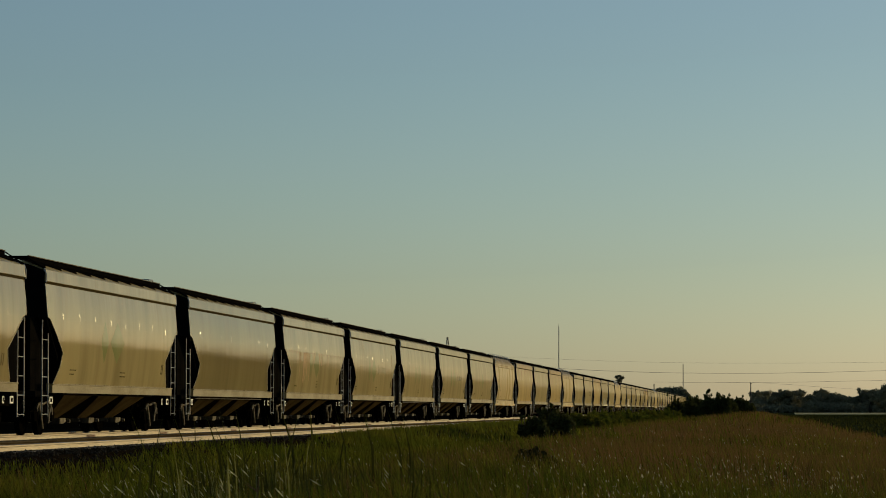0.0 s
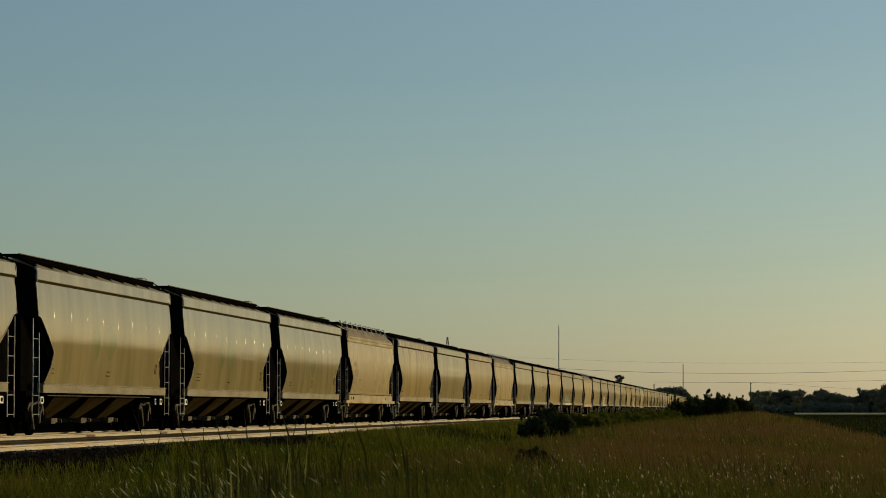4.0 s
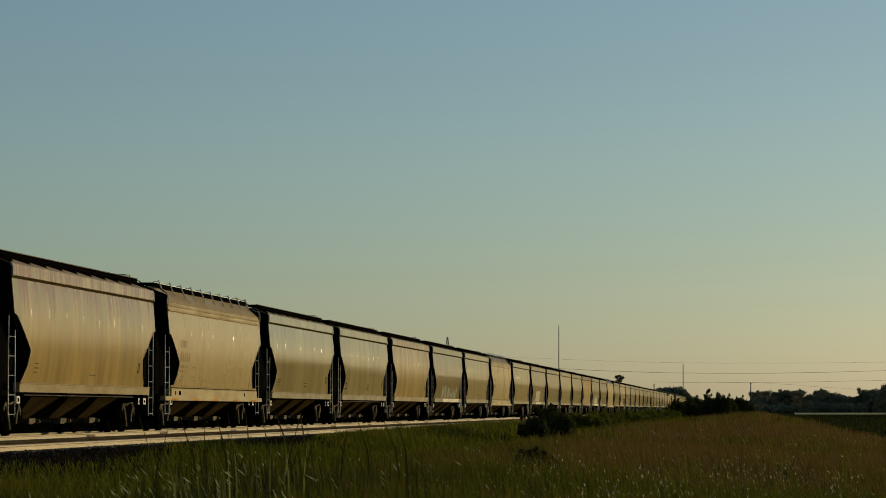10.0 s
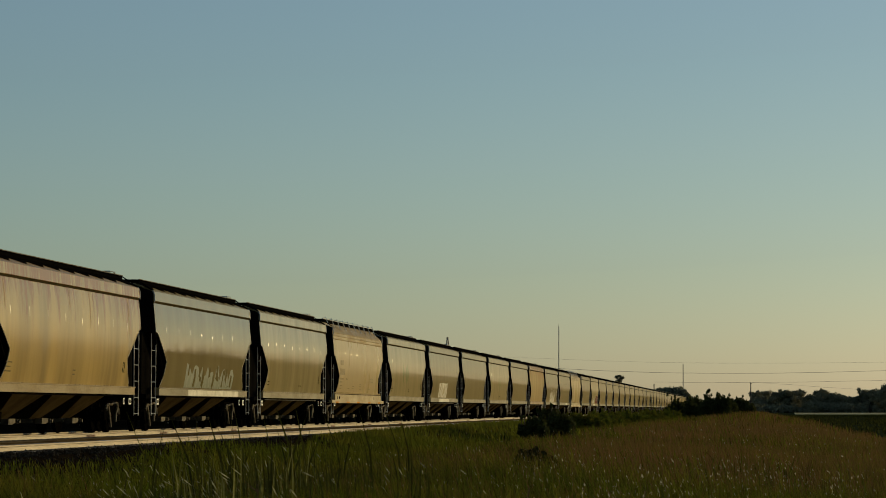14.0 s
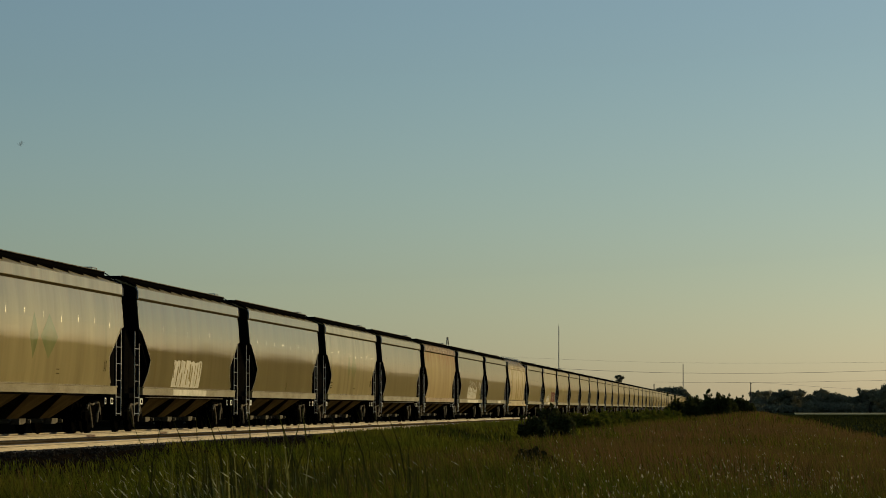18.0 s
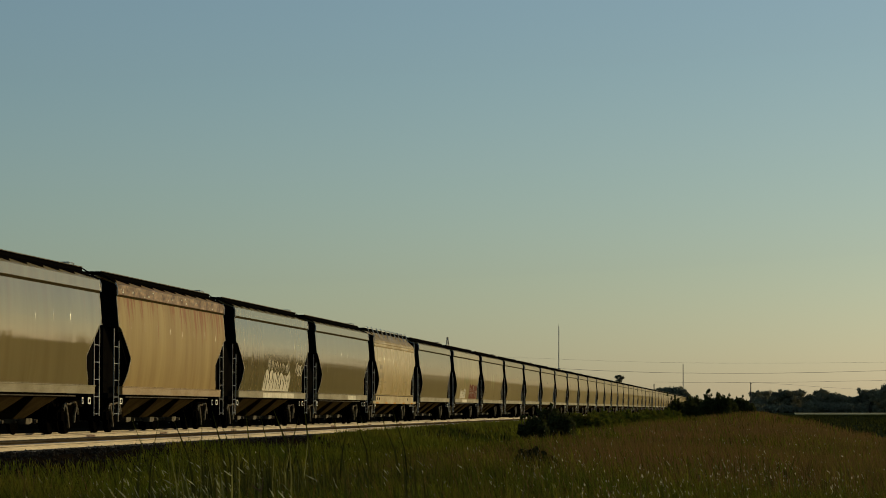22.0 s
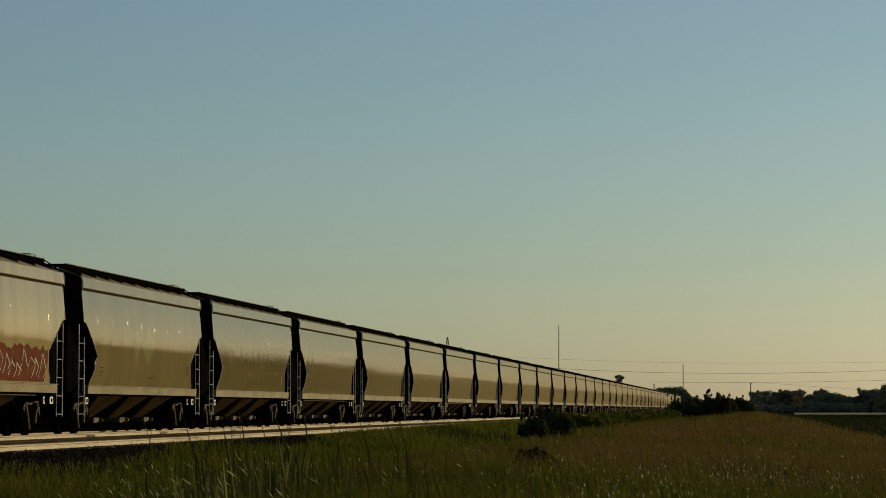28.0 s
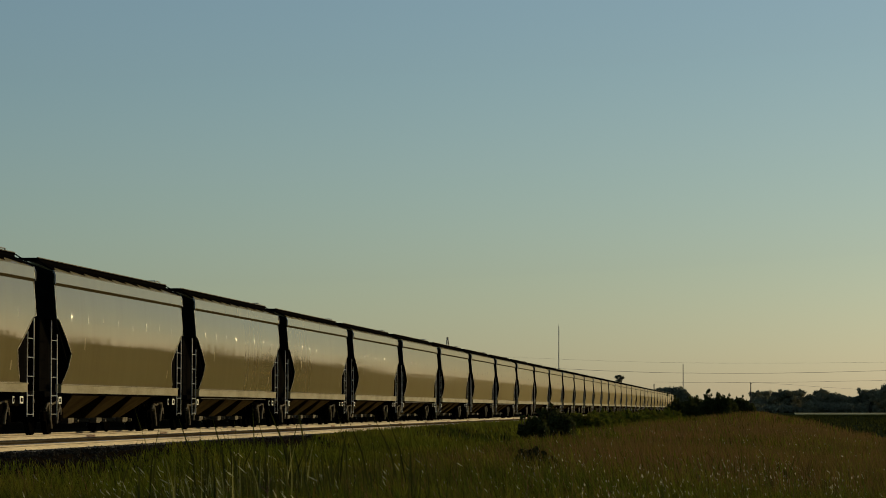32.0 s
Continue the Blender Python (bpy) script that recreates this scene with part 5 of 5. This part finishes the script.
# ---- grass ----
def blades(x, y, height, width, seed, lean=0.35, wind=(-0.12, -0.05)):
    """Vertices and faces (quads, tris) of bent, tapering blades rooted at x, y."""
    r = np.random.default_rng(seed)
    n = len(x)
    z = np.maximum(land(x, y), np.interp(x, [-13.6, -11.95, -10.9, -10.5], [0.77, 0.77, 0.30, -1.0]))
    a = r.uniform(0, 2 * np.pi, n)
    h = height * r.uniform(0.55, 1.08, n)
    w = width * r.uniform(0.6, 1.4, n)
    la = r.uniform(0, 2 * np.pi, n)
    ln = lean * r.random(n) * h
    dx, dy = ln * np.cos(la) + wind[0] * h, ln * np.sin(la) + wind[1] * h
    cx, cy = np.cos(a) * w / 2, np.sin(a) * w / 2
    v = np.empty((n, 5, 3))
    v[:, 0] = np.stack((x - cx, y - cy, z - 0.03), -1)
    v[:, 1] = np.stack((x + cx, y + cy, z - 0.03), -1)
    v[:, 2] = np.stack((x + dx * 0.35 + cx * 0.8, y + dy * 0.35 + cy * 0.8, z + h * 0.6), -1)
    v[:, 3] = np.stack((x + dx * 0.35 - cx * 0.8, y + dy * 0.35 - cy * 0.8, z + h * 0.6), -1)
    v[:, 4] = np.stack((x + dx, y + dy, z + h), -1)
    i = np.arange(n)[:, None] * 5
    return v.reshape(-1, 3), (i + np.array([[0, 1, 2, 3]]), i + np.array([[3, 2, 4]])), v[:, 4]


def strip(n, y0, y1, seed, left=-0.29, right=0.066, power=1.0):
    """Random roots in the wedge of meadow before the eye, between two distances."""
    r = np.random.default_rng(seed)
    y = np.sqrt(y0 ** 2 + (y1 ** 2 - y0 ** 2) * r.random(n) ** power)
    x = y * r.uniform(left, right, n)
    return x, y, r


def patch(x, y):
    return 0.5 + 0.5 * np.sin(x * 0.55 + 2.1 * np.sin(y * 0.09)) * np.cos(y * 0.11 + x * 0.31)


def meadow(name, n, y0, y1, h, w, seed, brown, label, power=1.0):
    x, y, r = strip(n, y0, y1, seed, power=power)
    on_bed = (x < np.interp(y, [68, 95, 130, 200], [-11.7, -12.5, -13.2, -13.4]) + 0.3 * np.sin(y * 0.3)) | ((np.abs(x / y + 0.0765) < 0.010) & (y > 33) & (y < 44))
    dry = np.clip((x + 7.0) / 5.0, 0, 1) * np.clip((y - 24) / 9, 0, 1) * (0.80 + 0.14 * np.sin(x * 0.8 + y * 0.05 + 1.5 * np.sin(y * 0.13)))
    dry = np.maximum(dry, 0.24 * np.clip((46 - y) / 14, 0, 1) * (0.5 + 0.5 * np.sin(x * 1.1 + y * 0.2)))
    keep = (r.random(n) < (dry if brown else 1 - (0.85 + 0.12 * (y > 60)) * dry)) & ~on_bed & (x < 6.5)
    x, y = x[keep], y[keep]
    hh = h * (0.58 + 0.75 * patch(x, y)) * np.clip(0.42 + (x + 11.8) / 2.4, 0.22, 1)
    v, f, tips = blades(x, y, hh, w, seed + 1, 0.38 if brown else 0.62)
    ob = tagged(new(name, raw(name, v, f, BROWN if brown else GRASS)), label, "grass", kind="stuff")
    return tips


G, B = "tall dark green meadow grass beside the line", "red-brown seeding grass on the bank"
meadow("grass", 75000, 11, 34, 0.42, 0.0095, 101, False, G)
meadow("grass", 100000, 34, 90, 0.44, 0.018, 103, False, G)
meadow("grass", 90000, 90, 420, 0.50, 0.06, 105, False, G)
meadow("brown_grass", 90000, 15, 60, 0.48, 0.008, 107, True, B)
meadow("brown_grass", 100000, 60, 140, 0.50, 0.018, 109, True, B)
meadow("brown_grass", 80000, 140, 520, 0.50, 0.05, 111, True, B)

# coarse grass on the level field behind the bank
fx, fy, fr = strip(26000, 130, 690, 121, 0.012, 0.062)
fx = fx + fy * 0.045 * (fr.random(len(fx)) > 0.3)
far = fx > 6.5
v, f, tips = blades(fx[far], fy[far], 0.10 + 0.24 * patch(fx[far] * 0.3, fy[far]), 0.10, 122, 0.5)
tagged(new("field_grass", raw("field_grass", v, f, REED)), "coarse dark green grass on the level field", "grass", kind="stuff")

# short bright grass that creeps up the shoulder of the ballast
rv = np.random.default_rng(115)
vy = 78 + 170 * rv.random(22000) ** 1.3
vx = np.interp(vy, [78, 100, 130, 250], [-11.9, -12.6, -13.2, -13.4]) + 2.6 * rv.random(22000)
v, f, tips = blades(vx, vy, np.full(22000, 0.22), 0.03, 116)
tagged(new("verge_grass", raw("verge_grass", v, f, VERGE)), "short yellow-green grass along the ballast edge", "grass", kind="stuff")


def seed_heads(n, y0, y1, h, size, seed, label, left=-0.29, right=0.066, clumped=0.0):
    """Stems with pale spindle-shaped heads, gathered in patches when clumped."""
    x, y, r = strip(n, y0, y1, seed, left, right)
    keep = (x > -10.8) & (x < 5) & (np.sin(x * 1.9 + 1.2 * np.sin(y * 0.7)) * np.cos(y * 0.45 + x) > clumped * 2 - 1 - r.random(n) * 0.6)
    x, y = x[keep], y[keep]
    v, f, tips = blades(x, y, np.full(len(x), h), 0.006, seed, 0.25)
    k = len(tips)
    s = size * r.uniform(0.6, 1.5, k)[:, None]
    up = np.tile(np.array([[-0.25, -0.1, 1.0]]), (k, 1)) + r.normal(0, 0.2, (k, 3))
    sd = r.normal(size=(k, 3)) * np.array([1, 1, 0.1])
    sd /= np.linalg.norm(sd, axis=1)[:, None]
    q = np.stack((tips - up * s, tips + sd * s * 0.22, tips + up * s, tips - sd * s * 0.22), 1).reshape(-1, 3)
    base = len(v)
    qf = base + np.arange(k * 4).reshape(-1, 4)
    me = raw("seed_heads", np.concatenate((v, q)), (np.concatenate((f[0], qf)), f[1]), STALK)
    me.materials.append(SEED)
    slots = np.zeros(len(me.polygons), np.int32)
    slots[len(f[0]):len(f[0]) + k] = 1
    me.polygons.foreach_set("material_index", slots)
    tagged(new("seed_heads", me), label, "seed heads", kind="stuff")


seed_heads(520, 14, 40, 0.50, 0.012, 201, "pale seed heads catching the low sun")
seed_heads(1350, 16, 34, 0.45, 0.013, 205, "dense patch of pale seed heads catching the low sun", -0.085, 0.045, 0.62)
seed_heads(1000, 40, 110, 0.50, 0.018, 203, "pale seed heads catching the low sun")


# ---- tufts that nod in the wind ----
def tuft(px, dist, height, n, seed, pale):
    """A tuft of long blades that sways as one."""
    x, y = spot(px, dist)
    r = np.random.default_rng(seed)
    z0 = float(land(x, y))
    lx, ly = r.normal(0, 0.16, n), r.normal(0, 0.25, n)
    v, f, tips = blades(x + lx, y + ly, np.full(n, height), 0.007, seed, 0.35, (-0.16, -0.04))
    v = v - np.array([x, y, z0])
    ob = new("grass_tuft", raw("grass_tuft", v, f, STALK if pale else GRASS))
    ob.matrix_basis = pose(x, y, z0)
    return tagged(ob, "pale bent grass stems swaying in the wind" if pale else "tuft of tall green grass swaying in the wind", "grass tuft", "swaying tufts", "stuff")


def reeds(px, dist, height, n, seed, width=0.019, wind=(-0.05, -0.02), mat=None):
    """A clump of broad upright reed leaves that sways as one."""
    x, y = spot(px, dist)
    r = np.random.default_rng(seed)
    z0 = float(land(x, y))
    v, f, tips = blades(x + r.normal(0, 0.22, n), y + r.normal(0, 0.4, n), np.full(n, height), width, seed, 0.16, wind)
    ob = new("reed_clump", raw("reed_clump", v - np.array([x, y, z0]), f, mat or REED))
    ob.matrix_basis = pose(x, y, z0)
    return tagged(ob, "clump of broad dark reed leaves swaying in the wind", "reeds", "reed clumps", "stuff")


def glint_leaves(px, dist, n, size, seed):
    """A few bent leaf ends on thin stalks, sun glint put into their pale colour."""
    x, y = spot(px, dist)
    r = np.random.default_rng(seed)
    z0 = float(land(x, y))
    bx, by = x + r.normal(0, 0.35, n), y + r.normal(0, 0.8, n)
    v, f, tips = blades(bx, by, r.uniform(0.42, 0.66, n), 0.005, seed, 0.3, (-0.1, -0.03))
    s = size * r.uniform(0.5, 1.4, n)[:, None]
    up = np.stack((-r.uniform(0.2, 0.9, n), r.normal(0, 0.2, n), r.uniform(0.4, 1.0, n)), -1)
    up /= np.linalg.norm(up, axis=1)[:, None]
    sd = np.stack((up[:, 2], r.normal(0, 0.3, n), -up[:, 0]), -1)
    q = np.stack((tips - up * s, tips + sd * s * 0.072, tips + up * s, tips - sd * s * 0.072), 1).reshape(-1, 3)
    verts = np.concatenate((v, q)) - np.array([x, y, z0])
    qf = len(v) + np.arange(n * 4).reshape(-1, 4)
    me = raw("bent_leaves", verts, (np.concatenate((f[0], qf)), f[1]), STALK)
    me.materials.append(GLINT)
    slots = np.zeros(len(me.polygons), np.int32)
    slots[len(f[0]):len(f[0]) + n] = 1
    me.polygons.foreach_set("material_index", slots)
    ob = new("bent_leaves", me)
    ob.matrix_basis = pose(x, y, z0)
    return tagged(ob, "pale bent leaf ends catching the low sun", "grass tuft", "swaying tufts", "stuff")


TUFTS = []
r = random.Random(31)
for k in range(30):
    TUFTS.append((tuft(r.uniform(-10, 1570), r.uniform(17, 34), r.uniform(0.42, 0.56), r.randint(7, 20), 400 + k, k % 4 == 0), r.uniform(0, 6.28), r.uniform(0.5, 0.9)))
for k in range(36):
    TUFTS.append((reeds(r.gauss(500, 120), r.uniform(21, 29), r.uniform(0.52, 0.80), r.randint(9, 18), 600 + k, 0.019 if k % 5 < 4 else 0.013, mat=REED if k % 5 < 4 else PALE_REED), r.uniform(0, 6.28), r.uniform(0.4, 0.7)))
for k, (px, h) in enumerate(((288, 1.20), (330, 1.18), (372, 1.24), (392, 1.18), (428, 1.22), (462, 1.20), (486, 1.16), (508, 1.20), (545, 1.20), (588, 1.12), (640, 1.10), (700, 1.05))):
    TUFTS.append((reeds(px, 25 + k * 0.3, h, 4, 660 + k, 0.025, (-0.14 if k % 3 else 0.16, -0.02), REED), r.uniform(0, 6.28), r.uniform(0.4, 0.6)))
for k in range(30):
    px = r.uniform(0, 1568)
    TUFTS.append((glint_leaves(px, r.uniform(16, 34), r.randint(5, 11), 0.032 if px < 650 else 0.020, 700 + k), r.uniform(0, 6.28), r.uniform(0.5, 0.9)))
for k in range(8):
    TUFTS.append((glint_leaves(r.gauss(470, 130), r.uniform(17, 30), r.randint(6, 11), 0.044, 800 + k), r.uniform(0, 6.28), r.uniform(0.5, 0.9)))


def stalk(px, dist, height, seed):
    """One thick dry stalk with a few withered leaves, standing near."""
    x, y = spot(px, dist)
    z0 = float(land(x, y))
    rr = random.Random(seed)
    bm = bmesh.new()
    bend = rr.uniform(-0.05, 0.09)
    pts = [(bend * (f * f), 0.02 * f, height * f) for f in (0, 0.25, 0.5, 0.75, 1.0)]
    for k, (p, q) in enumerate(zip(pts, pts[1:])):
        rod(bm, p, q, 0.0055 - 0.0008 * k, 6, 0.0047 - 0.0008 * k)
    for k in range(3):
        zl = height * rr.uniform(0.55, 0.92)
        side = rr.choice((-1, 1))
        rod(bm, (bend * (zl / height) ** 2, 0, zl), (side * rr.uniform(0.02, 0.05), 0, zl + rr.uniform(0.02, 0.08)), 0.003, 4, 0.0008)
    ob = single("dry_stalk", bm, DRYSTALK, "thick dry brown weed stalk swaying in the wind", "weed stalk", "swaying tufts")
    ob.matrix_basis = pose(x, y, z0)
    return ob


DRYSTALK = material("dry_brown_stalk", (0.20, 0.11, 0.050), 0.8, color2=(0.11, 0.065, 0.030), scale=9, spec=0.1)
for k, (px, dist, h) in enumerate(((905, 13.0, 0.66), (1120, 12.0, 0.70), (1145, 13.5, 0.62), (1405, 14.0, 0.62), (455, 15.0, 0.66))):
    TUFTS.append((stalk(px, dist, h, 900 + k), 1.3 * k, 0.36))


# ---- a swallow and a beetle on the wing ----
FEATHER = material("dark_plumage", (0.022, 0.022, 0.026), 0.7, color2=(0.035, 0.03, 0.03), scale=20)
SHELL = material("dark_beetle_shell", (0.030, 0.024, 0.018), 0.5, color2=(0.02, 0.016, 0.012), scale=60)
MEMBRANE = material("smoky_wing_membrane", (0.10, 0.09, 0.075), 0.6, color2=(0.07, 0.06, 0.05), scale=60, translucent=0.3)


def spindle(bm, length, radius, tail=0.3):
    """A rounded body along +y, slimmer towards its tail at -y."""
    rings = []
    for k in range(9):
        f = k / 8
        rad = radius * math.sin(math.pi * min(0.97, max(0.05, f))) ** 0.7 * (tail + (1 - tail) * min(1.0, f * 1.6))
        rings.append([bm.verts.new((rad * math.cos(q * 0.7854), (f - 0.5) * length, rad * math.sin(q * 0.7854))) for q in range(8)])
    for p, q in zip(rings, rings[1:]):
        for c in range(8):
            bm.faces.new((p[c], p[(c + 1) % 8], q[(c + 1) % 8], q[c]))
    bm.faces.new(rings[0][::-1]), bm.faces.new(rings[-1])


def wing(bm, side, outline, thick):
    lo = [bm.verts.new((side * x, y, z)) for x, y, z in outline]
    hi = [bm.verts.new((v.co.x, v.co.y, v.co.z + thick)) for v in lo]
    bm.faces.new(lo[::-1]), bm.faces.new(hi)
    for c in range(len(lo)):
        d = (c + 1) % len(lo)
        bm.faces.new((lo[c], lo[d], hi[d], hi[c]))


def swallow():
    base = new("swallow")
    bm = bmesh.new()
    spindle(bm, 0.12, 0.018)
    part("body", bm, FEATHER, base, smooth=True)
    for s in (1, -1):
        bm = bmesh.new()
        wing(bm, s, [(0.015, 0.045, 0.005), (0.055, 0.045, 0.020), (0.120, -0.03, 0.012), (0.060, 0.005, 0.018), (0.015, -0.01, 0.005)], 0.004)
        part("wing", bm, FEATHER, base)
    bm = bmesh.new()
    for s in (1, -1):
        wing(bm, s, [(0.002, -0.05, 0), (0.012, -0.06, 0), (0.022, -0.14, 0), (0.006, -0.085, 0)], 0.003)
    part("tail", bm, FEATHER, base, "forked tail")
    return tagged(base, "small dark swallow flying across the evening sky", "bird")


def beetle():
    base = new("flying_beetle")
    bm = bmesh.new()
    spindle(bm, 0.013, 0.0032, 0.8)
    part("body", bm, SHELL, base, smooth=True)
    for s in (1, -1):
        bm = bmesh.new()
        wing(bm, s, [(0.001, 0.003, 0.002), (0.007, 0.004, 0.006), (0.011, -0.001, 0.008), (0.004, -0.003, 0.003)], 0.0004)
        part("wing", bm, MEMBRANE, base)
    return tagged(base, "small dark beetle flying over the grass", "insect")


SWALLOW, BEETLE = swallow(), beetle()


# ---- what moves ----
SPEED, GAIN = 18.027, 0.00969


# the train surges a little: metres gained on the even pull
SURGE_T = (0, 3, 6, 10, 13, 17, 22, 24, 28, 31, 32)
SURGE = (0.02, -0.10, -0.17, 0.0, 0.10, 0.20, 0.42, 0.40, 0.24, 0.0, -0.08)


def travelled(t):
    return SPEED * t + GAIN * t * t + float(np.interp(t, SURGE_T, SURGE))


def motions():
    for k, w in TRAIN.items():
        walk(w, [(t, pose(LINE_X, start_y(k) - travelled(t), RAIL_TOP)) for t in range(0, 33, 2)])
    # the wheels roll: 0.45 m tread radius, a row for every thirtieth of a second
    wheels = [o for o in bpy.data.objects if o.name.split(".")[0] == "wheelset"]
    lead = wheels[0]
    walk(lead, [(i / FPS, pose(0, 0, 0, math.degrees(travelled(i / FPS) / 0.45) % 360)) for i in range(32 * FPS + 1)])
    for o in wheels[1:]:
        o.rotation_mode = "QUATERNION"
        keys = o.animation_data_create()
        keys.action = lead.animation_data.action
        keys.action_slot = lead.animation_data.action_slot
    # the swallow crosses the sky from the train's side and climbs away; the beetle rises from the grass
    def flight(ob, rows):
        keyed = []
        for i, (t, px, py, dist) in enumerate(rows):
            x, y = spot(px, dist)
            j = min(i, len(rows) - 2)
            (xa, ya), (xb, yb) = spot(*rows[j][1::2]), spot(*rows[j + 1][1::2])
            keyed.append((t, pose(x, y, rise(py, dist), 0, 12 * math.sin(5 * t), math.degrees(math.atan2(-(xb - xa), yb - ya)))))
        walk(ob, keyed)
    flight(SWALLOW, [(0.0, -2600, 150, 95), (4.0, -1700, 165, 90), (6.0, -900, 180, 86), (7.2, -60, 186, 82), (7.6, 245, 188, 80), (8.0, 603, 183, 78), (8.1, 682, 204, 78), (8.2, 802, 203, 77),
                     (8.3, 879, 191, 77), (8.4, 993, 157, 76), (8.5, 1070, 132, 76), (8.6, 1196, 89, 76), (8.7, 1285, 48, 76), (8.9, 1450, -40, 77), (10.0, 2300, -300, 84), (14.0, 3300, -500, 120), (32.0, 4300, -600, 200)])
    flight(BEETLE, [(0.0, 742, 872, 24.0), (15.9, 742, 872, 24.0), (16.7, 640, 760, 20.0), (17.4, 430, 545, 14.0), (17.6, 328, 451, 11.5), (17.7, 277, 407, 10.6), (17.8, 189, 346, 9.8), (17.9, 131, 311, 9.2), (18.0, 33, 261, 8.6),
                    (18.2, -150, 180, 8.0), (19.0, -900, 0, 7.0), (32.0, -2600, -400, 9.0)])
    for ob, ph, hz in TUFTS:
        x, y, z = ob.location
        rows = []
        for i in range(0, 81):
            t = 0.4 * i
            gust = 0.6 + 0.4 * math.sin(0.41 * t + ph * 0.5)
            rows.append((t, pose(x, y, z, 2.0 * gust * math.sin(2 * math.pi * hz * t * 0.83 + 2 * ph), 5.0 * gust * math.sin(2 * math.pi * hz * t + ph), 0)))
        walk(ob, rows)


motions()
